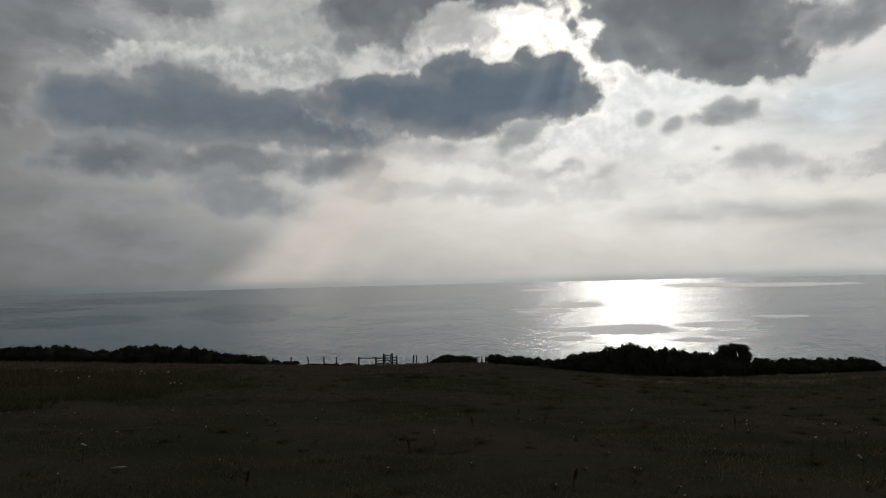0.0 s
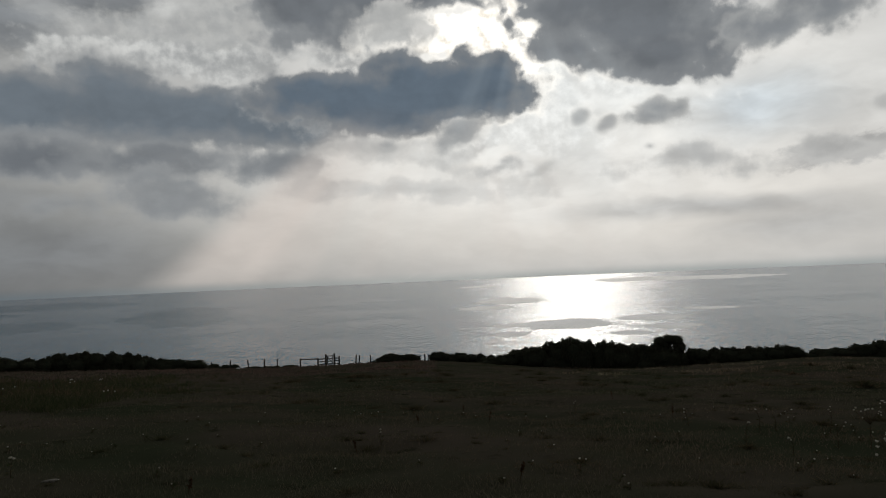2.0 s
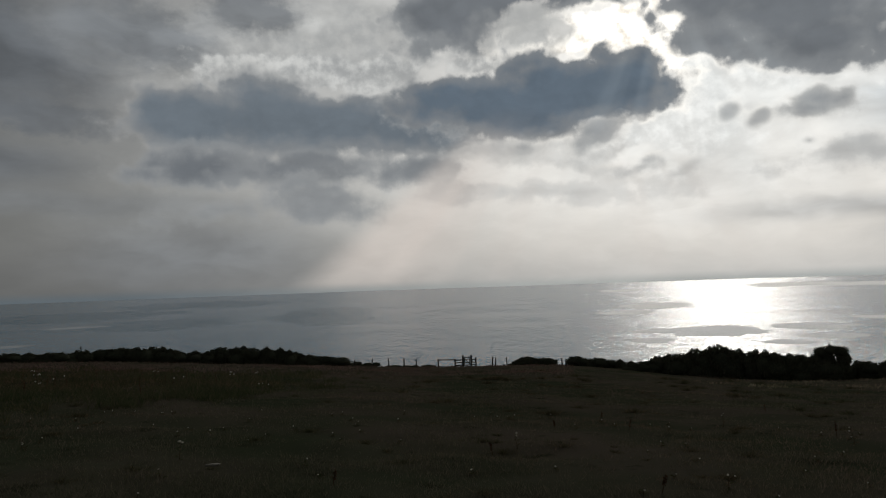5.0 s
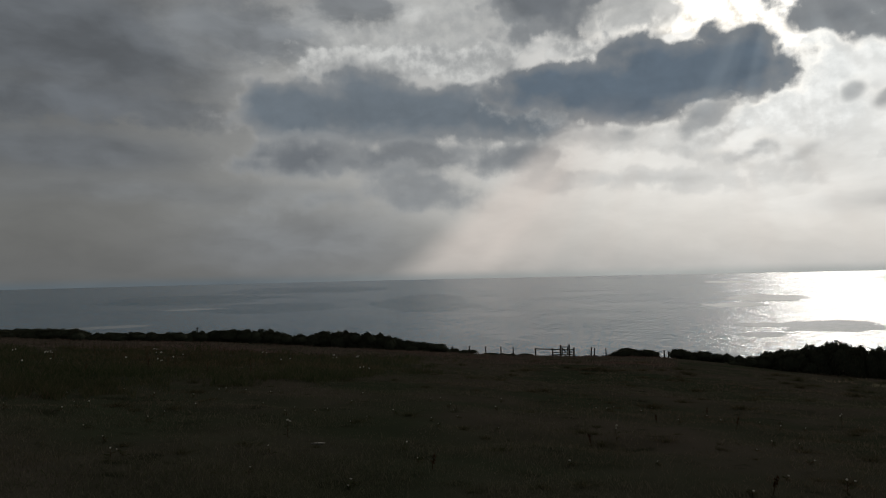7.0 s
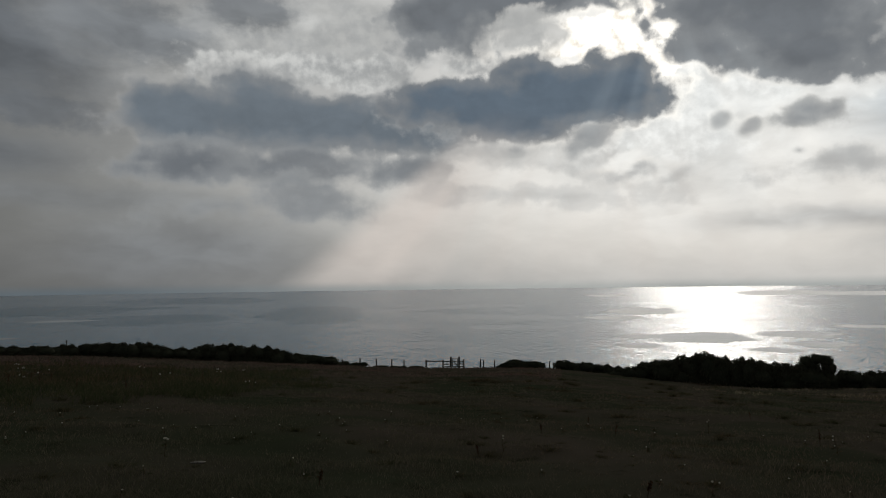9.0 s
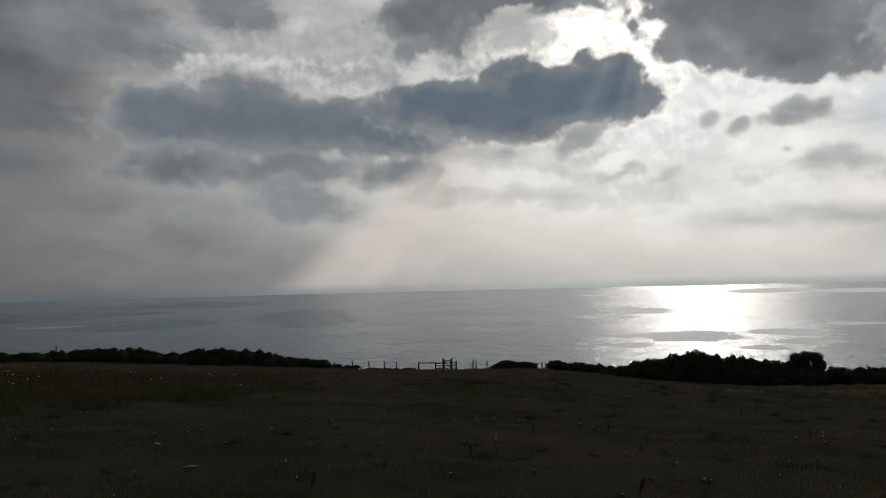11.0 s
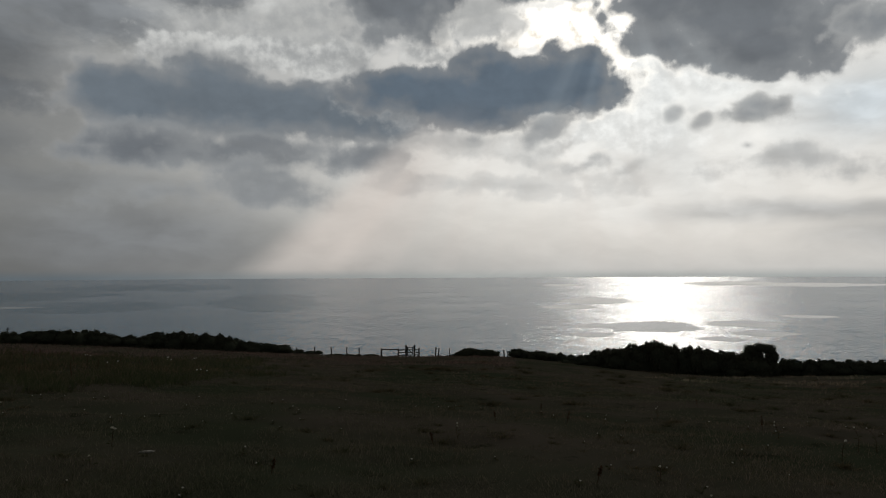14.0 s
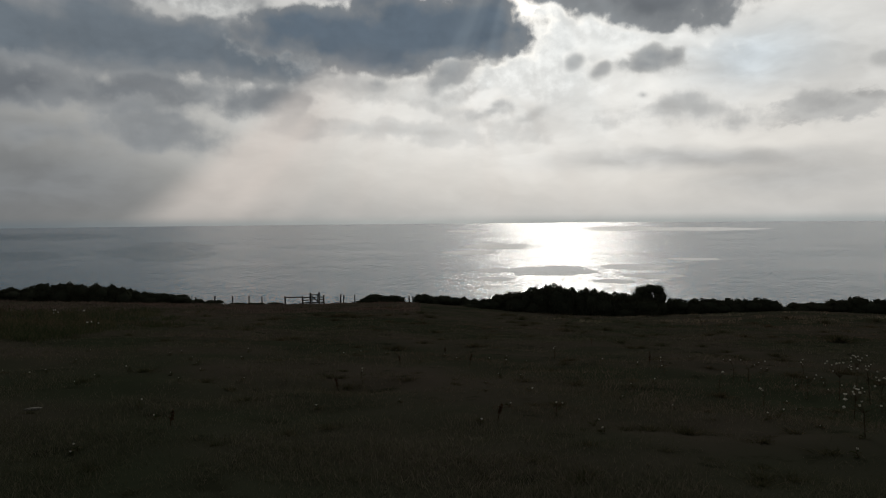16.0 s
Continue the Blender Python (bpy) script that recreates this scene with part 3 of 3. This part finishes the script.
hedge(((-58, -2.9), (-46.8, -3.2), (-43.3, -3.35), (-41, -3.75), (-35.8, -4.15), (-30.4, -4.02), (-27.3, -4.45), (-25.6, -4.8), (-24.3, -4.6),
       (-21.8, -4.58), (-20.1, -4.88), (-18.3, -5.25), (-14.6, -5.9), (-13.0, -6.2), (-11.6, -6.42)), 1.0, 97.5, 3)
hedge(((-10.8, -6.55), (-7.4, -6.66)), 0.5, 97.5, 5, 2.4)
hedge(((-0.85, -6.48), (-0.2, -6.3), (1.6, -6.3), (2.4, -6.42)), 0.55, 96.5, 8, 2.4)
hedge(((4.2, -6.28), (4.8, -6.45), (6.0, -6.5), (7.8, -6.6), (8.3, -6.75)), 0.75, 96.5, 13, 2.2)
hedge(((9.3, -6.8), (10.4, -6.6), (12.3, -6.15), (14.0, -5.8), (15.3, -5.65), (16.8, -5.75), (17.3, -5.98), (18.4, -5.85), (20.2, -6.2), (21.4, -6.5)), 0.62, 91.0, 21, 3.8)
hedge(((20.6, -6.5), (23.8, -6.5), (27.4, -6.45), (30.4, -6.35), (32.9, -6.5), (35.8, -6.12), (38.5, -5.85), (46, -5.4), (58, -4.6)), 1.1, 97.0, 34)


def make_tree(a, r):
    """A wind-clipped hawthorn, its crown broken by a small gap of sky."""
    rng = random.Random(77)
    ob = thing("hawthorn_tree", Matrix.Translation(land_at(a, r)) @ Matrix.Rotation(-radians(a), 4, "Z") @ Matrix.Scale(1.1, 4), "small wind-clipped dark hawthorn tree among the gorse", "tree")
    part("trunk", mesh_of("trunk", *tube([(0, 0, -0.2), (0.05, 0, 0.5), (-0.08, 0.05, 1.0), (0.05, 0, 1.5)], 0.16, 0.10, 8), bark_mat, True), ob)
    tips = ((-1.1, 0.1, 2.3), (-0.5, -0.2, 2.7), (0.6, 0.2, 2.8), (1.15, -0.1, 2.2), (0.2, 0.4, 2.5))
    for x, y, z in tips:
        part("limb", mesh_of("limb", *tube([(0.0, 0, 1.2), (x * 0.4, y, 1.2 + (z - 1.2) * 0.55), (x, y, z)], 0.07, 0.025, 6), bark_mat, True), ob)
    masses = [((-1.25, 0, 2.0), (0.75, 0.7, 0.75)), ((-0.75, 0.1, 2.85), (0.75, 0.7, 0.62)), ((0.2, 0, 3.1), (0.8, 0.7, 0.55)), ((1.1, 0.1, 2.95), (0.7, 0.7, 0.6)),
              ((1.55, 0, 2.2), (0.5, 0.6, 0.6)), ((1.0, 0, 1.35), (0.9, 0.7, 0.6)), ((-0.3, 0.1, 1.2), (1.1, 0.8, 0.75)), ((-1.4, 0, 1.0), (0.8, 0.7, 0.8)), ((-0.3, 0.1, 2.1), (0.62, 0.6, 0.62)), ((1.2, 0, 1.9), (0.5, 0.6, 0.5)), ((0.45, 0, 1.65), (0.6, 0.6, 0.4)), ((-0.25, 0, 2.5), (0.5, 0.5, 0.5)), ((1.05, 0, 2.35), (0.42, 0.5, 0.45)), ((0.35, 0, 1.8), (0.5, 0.5, 0.38)), ((0.28, 0, 2.35), (0.24, 0.3, 0.26))]
    part("shaded_growth", mesh_of("crown_core", *merge([lump(c, [q * 0.9 for q in s], 50 + i, 0.25) for i, (c, s) in enumerate(masses)]), core_mat, True), ob)
    part("crown", mesh_of("crown", *leaves(rng, masses, 9000, 0.06, 0.09), gorse_mat), ob)


make_tree(22.35, 92.0)


# ---- fence and kissing gate ----
def beam_mesh(name, sx, sy, sz, mat=timber_mat, chamfer=0.012):
    bm = bmesh.new()
    bmesh.ops.create_cube(bm, size=1)
    for v in bm.verts:
        v.co = Vector((v.co.x * sx, v.co.y * sy, (v.co.z + 0.5) * sz))
    bmesh.ops.bevel(bm, geom=list(bm.edges), offset=chamfer, segments=1, affect="EDGES")
    return mesh_of_bm(name, bm, mat)


def fence_line():
    """Leaning stakes with two strands of wire."""
    base = land_at(-9.0, BROW)
    ob = thing("stock_fence", Matrix.Translation(base), "weathered wooden fence stakes strung with thin wire", "fence")
    rng = random.Random(5)
    tops = []
    for a, high in ((-15.2, 0.9), (-13.8, 0.95), (-12.4, 1.1), (-11.0, 1.2), (-9.8, 1.25), (-8.8, 1.2)):
        p = land_at(a, BROW + 0.3) - base
        s = part("stake", beam_mesh("stake", 0.14, 0.14, high + 0.3), ob)
        s.matrix_basis = Matrix.Translation(p - Vector((0, 0, 0.3))) @ Euler((rng.gauss(0, 0.03), rng.gauss(0, 0.05), rng.uniform(0, 1))).to_matrix().to_4x4()
        tops.append(p + Vector((0, 0, high - 0.08)))
    tops.append(land_at(-7.0, BROW) - base + Vector((0, 0, 0.9)))
    for drop in (0.0, 0.42):
        part("wire", mesh_of("wire", *tube([q - Vector((0, 0, drop)) for q in tops], 0.006, 0.006, 4), wire_mat), ob)
    base = land_at(-2.0, BROW)
    ob = thing("stock_fence", Matrix.Translation(base), "weathered wooden stakes between the gate and the gorse", "fence")
    for a, high in ((-2.6, 1.3), (-2.35, 1.2), (-1.4, 1.1), (3.05, 1.0), (3.35, 0.9), (8.75, 0.8)):
        p = land_at(a, BROW + 0.3) - base
        s = part("stake", beam_mesh("stake", 0.14, 0.14, high + 0.3), ob)
        s.matrix_basis = Matrix.Translation(p - Vector((0, 0, 0.3))) @ Euler((rng.gauss(0, 0.03), rng.gauss(0, 0.05), rng.uniform(0, 1))).to_matrix().to_4x4()


    for a, r, high in ((28.15, 98.5, 1.9), (28.9, 98.5, 1.6), (-33.9, 99.5, 2.0)):
        ob = thing("marker_stake", Matrix.Translation(land_at(a, r) - Vector((0, 0, 0.3))), "thin weathered stake standing up out of the scrub", "stake")
        part("shaft", beam_mesh("shaft", 0.09, 0.09, high + 0.3), ob)
        band = part("cross_piece", beam_mesh("cross_piece", 0.3, 0.05, 0.07), ob)
        band.matrix_basis = Matrix.Translation((0, -0.06, high + 0.05)) @ Matrix.Rotation(-radians(a), 4, "Z")


def kissing_gate():
    """Rail section, side panels with three rails each and a braced swing gate between two tall posts."""
    mid = land_at(-5.0, BROW)
    ob = thing("kissing_gate", Matrix.Translation(mid) @ Matrix.Rotation(radians(5.0), 4, "Z"), "weathered wooden kissing gate with railed side panels", "gate")
    scale = BROW * math.tan(radians(1.0))

    def x_of(a):
        return (a + 5.0) * scale

    def ground_at(x):
        a = -5.0 + x / scale
        return land_at(a, BROW).z - mid.z

    def post(a, high, thick):
        x = x_of(a)
        s = part("gate_post", beam_mesh("gate_post", thick, thick, high + 0.35), ob)
        s.location = (x, 0, ground_at(x) - 0.35)

    def rail(a0, a1, h0, h1, thick=0.14, parent=None, deep=0.05):
        x0, x1 = x_of(a0), x_of(a1)
        run = x1 - x0
        rise = (ground_at(x1) + h1) - (ground_at(x0) + h0)
        s = part("rail", beam_mesh("rail", math.hypot(run, rise), deep, thick), parent or ob)
        s.matrix_basis = Matrix.Translation(((x0 + x1) / 2, -0.09 if parent is None else 0.0, ground_at((x0 + x1) / 2) + (h0 + h1) / 2 - thick / 2)) @ Matrix.Rotation(-math.atan2(rise, run), 4, "Y")
        return s

    post(-7.0, 1.14, 0.2)
    post(-5.62, 1.14, 0.2)
    post(-4.98, 1.55, 0.24)
    post(-4.30, 1.55, 0.22)
    post(-3.92, 1.24, 0.19)
    rail(-7.0, -5.62, 1.02, 1.04, 0.14)
    for h in (0.95, 0.6, 0.25):
        rail(-5.62, -4.98, h, h)
        rail(-4.30, -3.92, h, h)
    gate = part("swing_gate", beam_mesh("gate_stile", 0.12, 0.08, 1.2), ob, "braced wooden swing gate")
    gate.location = (x_of(-4.86), 0, ground_at(x_of(-4.86)) + 0.12)
    span = x_of(-4.42) - x_of(-4.86)
    s = part("stile", beam_mesh("stile", 0.12, 0.08, 1.2), gate)
    s.location = (span, 0, 0)
    for h in (0.04, 0.38, 0.74, 1.08):
        s = part("bar", beam_mesh("bar", span + 0.09, 0.04, 0.11), gate)
        s.location = (span / 2, -0.052, h)
    s = part("brace", beam_mesh("brace", math.hypot(span, 0.85), 0.04, 0.1), gate)
    s.matrix_basis = Matrix.Translation((span / 2, 0.052, 0.5)) @ Matrix.Rotation(math.atan2(0.85, span), 4, "Y")


fence_line()
kissing_gate()


# ---- grass ----
def blades(name, seed, count, a0, a1, r0, r1, h0, h1, w0, w1, mat, label, keep=None):
    """Bent blades strewn over a stretch of meadow, thicker where the turf is thick; one object of many blades."""
    rng = np.random.default_rng(seed)
    a = rng.uniform(a0, a1, count)
    r = (r0 ** -0.3 + rng.uniform(0, 1, count) * (r1 ** -0.3 - r0 ** -0.3)) ** (-1 / 0.3)
    x, y = r * np.sin(np.radians(a)), r * np.cos(np.radians(a))
    patch = np.array([noise.noise((p * 0.35, q * 0.35, seed)) + 0.6 * noise.noise((p * 1.3, q * 1.3, seed + 5)) for p, q in zip(x, y)])
    ok = patch + rng.normal(0, 0.35, count) > -0.15
    if keep is not None:
        ok &= np.array([keep(p, q) for p, q in zip(a, r)])
    a, r, x, y, patch = a[ok], r[ok], x[ok], y[ok], patch[ok]
    n = len(x)
    z = np.array([land(p, q) for p, q in zip(x, y)]) - 0.02
    h = rng.uniform(h0, h1, n) * (1 + 0.8 * np.clip(patch, -0.6, 1.0)) + 0.02
    w = rng.uniform(w0, w1, n) * np.clip(r / 14, 0.7, 5.0)
    t = rng.uniform(0, math.tau, n)
    lean, side = rng.uniform(0.3, 1.3, n) * h, rng.uniform(0, math.tau, n)
    lx, ly = lean * np.cos(side), lean * np.sin(side)
    dx, dy = w * np.cos(t) / 2, w * np.sin(t) / 2
    v = np.empty((n, 5, 3), dtype=np.float32)
    v[:, 0] = np.stack((x - dx, y - dy, z), 1)
    v[:, 1] = np.stack((x + dx, y + dy, z), 1)
    v[:, 2] = np.stack((x + 0.8 * dx + 0.35 * lx, y + 0.8 * dy + 0.35 * ly, z + 0.6 * h), 1)
    v[:, 3] = np.stack((x - 0.8 * dx + 0.35 * lx, y - 0.8 * dy + 0.35 * ly, z + 0.6 * h), 1)
    v[:, 4] = np.stack((x + lx, y + ly, z + h), 1)
    base = (np.arange(n) * 5)[:, None]
    loops = (base + np.array([[0, 1, 2, 3, 3, 2, 4]])).astype(np.int32).ravel()
    me = bpy.data.meshes.new(name)
    me.vertices.add(5 * n), me.loops.add(7 * n), me.polygons.add(2 * n)
    me.vertices.foreach_set("co", v.ravel())
    me.loops.foreach_set("vertex_index", loops)
    starts = (np.arange(n) * 7)[:, None] + np.array([[0, 4]])
    me.polygons.foreach_set("loop_start", starts.astype(np.int32).ravel())
    me.materials.append(mat)
    me.update(calc_edges=True)
    me.validate()
    tagged(new(name, me), label, "grass", kind="stuff")


def in_rough(a, r):
    """The belt of rank growth on the meadow's far side."""
    wave = 3.0 * math.sin(a * 0.31) + 2.0 * math.sin(a * 0.9 + 1)
    ragged = 9 * noise.noise((a * 0.5, r * 0.3, 2)) + 4 * noise.noise((a * 2.0, r * 0.8, 8))
    return 20 + 0.4 * wave + 0.5 * ragged + max(0, a + 40) * 0.55 < r < 64 + wave + ragged and a < -17 + ragged


blades("meadow_grass", 1, 230000, -50, 50, 4.0, 34, 0.02, 0.07, 0.006, 0.014, grass_mat, "short dry grazed grass in straw and dull green")
blades("meadow_grass", 9, 60000, -180, 180, 0.8, 14, 0.02, 0.07, 0.005, 0.010, grass_mat, "short dry grass underfoot")
blades("meadow_grass", 2, 110000, -58, 58, 28, 99, 0.03, 0.09, 0.008, 0.02, grass_mat, "short dry grass running to the cliff edge")
blades("rank_grass", 3, 120000, -58, -8, 17, 76, 0.09, 0.30, 0.008, 0.016, rough_mat, "taller dark rank grass and weeds in a belt", in_rough)


def on_crest(a, r):
    """Dry strips along the crest, thinning out at both ends."""
    return noise.noise((a * 0.25, r * 0.12, 4)) + 0.7 * noise.noise((a * 1.1, r * 0.5, 6)) > 0.12 + 0.8 * (1 - ease(9, 18, a)) + 0.5 * (1 - ease(52, 64, r))


blades("crest_grass", 6, 26000, 9, 52, 52, 90, 0.08, 0.24, 0.006, 0.012, straw_mat, "pale dry seeding grass along the crest before the gorse", on_crest)


blades("bent_grass", 7, 42000, -58, 4, 62, 97, 0.08, 0.22, 0.008, 0.016, heath_mat, "faded purple-brown bent grass below the gorse")


def tussock_mesh(seed):
    rng = random.Random(seed)
    verts, faces = [], []
    for _ in range(200):
        d, s = rng.gauss(0, 0.2), rng.uniform(0, math.tau)
        p = Vector((d * math.cos(s), d * math.sin(s), 0))
        out = Vector((p.x + rng.gauss(0, 0.1), p.y + rng.gauss(0, 0.1), 0)) * rng.uniform(0.4, 1.3)
        h = rng.uniform(0.07, 0.2) * math.exp(-(d / 0.35) ** 2)
        t = rng.uniform(0, math.tau)
        w = Vector((math.cos(t), math.sin(t), 0)) * rng.uniform(0.005, 0.011)
        o = len(verts)
        verts += [p - w, p + w, p + w * 0.8 + out * 0.4 + Vector((0, 0, h * 0.65)), p - w * 0.8 + out * 0.4 + Vector((0, 0, h * 0.65)), p + out + Vector((0, 0, h))]
        faces += [(o, o + 1, o + 2, o + 3), (o + 3, o + 2, o + 4)]
    return mesh_of("tussock", verts, faces, tuss_mat)


TUSSOCKS = [tussock_mesh(k) for k in range(5)]


def tussock(a, r, size, k):
    m = Matrix.Translation(land_at(a, r) - Vector((0, 0, 0.02))) @ Matrix.Rotation(a * 3, 4, "Z") @ Matrix.Diagonal((size * 1.5, size * 1.5, size, 1))
    ob = new("grass_tussock", TUSSOCKS[k % 5])
    ob.matrix_world = m
    tagged(ob, "dark coarse grass tussock in the grazed meadow", "grass tussock", "tussocks in the meadow")


def down_at(a, e, high=0.0):
    """Where the line at that azimuth and elevation comes within a height of the meadow."""
    lo, hi = 3.0, 96.0
    for _ in range(40):
        r = (lo + hi) / 2
        if 1.6 + r * math.tan(radians(e)) > land_at(a, r).z + high:
            lo = r
        else:
            hi = r
    return lo


for a, e, size in ((-7.7, -8.1, 1.9), (-4.5, -7.85, 1.5), (-3.0, -8.3, 1.2), (5.2, -9.5, 1.2), (1.9, -10.8, 1.0), (35.5, -9.1, 2.0), (27.9, -9.0, 1.1), (16.0, -9.3, 1.1), (12.5, -8.9, 1.2)):
    tussock(a, down_at(a, e), size, int(a * 10))
rng = random.Random(40)
for k in range(285):
    a, r = (rng.uniform(-46, 46) if k % 3 else rng.uniform(-4, 44)), 6 + 66 * rng.random() ** 1.4
    tussock(a, r, rng.uniform(0.45, 1.15) * (0.2 + r / 42), k)


# ---- weeds with pale heads, docks, a stone ----
def head_mesh(seed, mat):
    return mesh_of("seed_head", *merge([lump((0, 0, 0), (1, 1, 0.8), seed, 0.45, 1), leaves(random.Random(seed), [((0, 0, 0), (1, 1, 0.8))], 40, 0.5, 0.2)]), mat)


HEADS = [head_mesh(k, fluff_mat if k % 2 else petal_mat) for k in range(4)]


def weed(a, r, high, heads, label="grey-green thistle gone to pale fluffy seed heads", seed=0, name="thistle", size=0.022, spread=0.13):
    """A branching stem with ragged leaves and a pale head on each branch."""
    rng = random.Random(seed * 31 + int(a * 100))
    ob = thing(name, Matrix.Translation(land_at(a, r) - Vector((0, 0, 0.02))), label, "wild plant", "weeds in the meadow")
    fork = Vector((rng.gauss(0, 0.03), rng.gauss(0, 0.03), high * 0.6))
    part("stem", mesh_of("stem", *tube([(0, 0, 0), fork * 0.5, fork], 0.006, 0.004, 5), stalk_mat), ob)
    leaf = []
    for k in range(9):
        z, s, n = high * (0.05 + 0.07 * k), rng.uniform(0, math.tau), rng.uniform(0.05, 0.12)
        d = Vector((math.cos(s), math.sin(s), 0.5)).normalized()
        w = d.cross(Vector((0, 0, 1))).normalized() * n * 0.18
        p = Vector((fork.x, fork.y, 0)) * (z / high) + Vector((0, 0, z))
        leaf.append(([p, p + d * n * 0.5 + w, p + d * n - Vector((0, 0, n * 0.3)), p + d * n * 0.5 - w], [(0, 1, 2), (0, 2, 3)]))
    tagged(part("leaves", mesh_of("leaves", *merge(leaf), rough_mat), ob), kind="stuff")
    for k in range(heads):
        top = fork + Vector((rng.gauss(0, spread), rng.gauss(0, spread), high * 0.4 * rng.uniform(0.55, 1.05)))
        branch = part("branch", mesh_of("branch", *tube([fork, (fork + top) / 2 + Vector((0, 0, 0.01)), top], 0.003, 0.002, 4), stalk_mat), ob)
        h = part("seed_head", HEADS[rng.randrange(4)], branch, "pale fluffy seed head")
        h.location, h.scale = top, [size * rng.uniform(0.7, 1.25)] * 3
    return ob


def dock(a, r, high, seed=0):
    """A dead upright stalk with rusty seed."""
    rng = random.Random(seed)
    ob = thing("dock_stalk", Matrix.Translation(land_at(a, r) - Vector((0, 0, 0.02))), "dead brown dock stalk standing in grass", "wild plant", "dead stalks in the meadow")
    tip = Vector((rng.gauss(0, 0.05), rng.gauss(0, 0.05), high))
    part("stem", mesh_of("stem", *tube([(0, 0, 0), tip * 0.5, tip], 0.008, 0.004, 5), stalk_mat), ob)
    tagged(part("seed_spike", mesh_of("seed_spike", *leaves(rng, [((tip.x * k, tip.y * k, high * k), (0.018, 0.018, high * 0.08)) for k in (0.5, 0.65, 0.8, 0.92)], 70, 0.014, 0.3), rust_mat), ob), kind="stuff")


for a, e, high, n in ((36.8, -10.2, 0.75, 9), (35.7, -10.9, 0.7, 11), (37.6, -10.9, 0.7, 8), (38.3, -11.6, 0.6, 7), (36.6, -12.4, 0.55, 8), (37.3, -13.1, 0.5, 8), (39.5, -11.3, 0.7, 9),
                      (33.2, -10.9, 0.55, 3), (33.7, -11.7, 0.5, 3), (29.7, -11.0, 0.5, 2), (28.6, -11.1, 0.5, 2)):
    weed(a, down_at(a, e, high * 0.85), high, n, seed=n, size=0.014, spread=0.12)
for a, e, high in ((30.7, -13.05, 0.3), (27.6, -12.1, 0.35), (15.1, -14.9, 0.2), (-0.8, -12.35, 0.3), (-27.3, -11.2, 0.35), (23.6, -11.2, 0.4), (15.0, -10.6, 0.4)):
    weed(a, down_at(a, e, high * 0.85), high, 2, "small wild flower with pale seed heads in grass", 4, "wild_flower", 0.016, 0.05)
rng = random.Random(91)
for k in range(110):
    a, r = rng.uniform(-47, 47), rng.uniform(7.5, 22)
    weed(a, r, rng.uniform(0.05, 0.16), 1, "tiny pale flower head low in the turf", k, "meadow_flower", 0.011, 0.02)
for k in range(18):
    a = rng.uniform(-47, -20)
    weed(a, rng.uniform(31, 52), rng.uniform(0.35, 0.6), rng.randint(1, 4), seed=k, size=0.028)
for a, e, high in ((8.0, -12.1, 0.45), (6.0, -11.3, 0.4), (22.5, -11.8, 0.5), (-2.8, -13.9, 0.35), (2.3, -12.0, 0.35), (10.3, -16.4, 0.3), (18.0, -10.4, 0.45), (-15.8, -15.6, 0.3)):
    dock(a, down_at(a, e), high * 0.75, int(a * 7))
for k in range(64):
    a = rng.uniform(-48, -24)
    dock(a, rng.uniform(28, 84), rng.uniform(0.35, 0.9), k)

stone_at = land_at(-24.9, down_at(-24.9, -13.27))
stone = new("flat_stone", mesh_of("flat_stone", *lump((0, 0, 0.02), (0.11, 0.045, 0.02), 4, 0.3, 2), stone_mat, True))
stone.matrix_world = Matrix.Translation(stone_at) @ Matrix.Rotation(radians(20), 4, "Z")
tagged(stone, "pale flat stone lying in short grass", "stone")
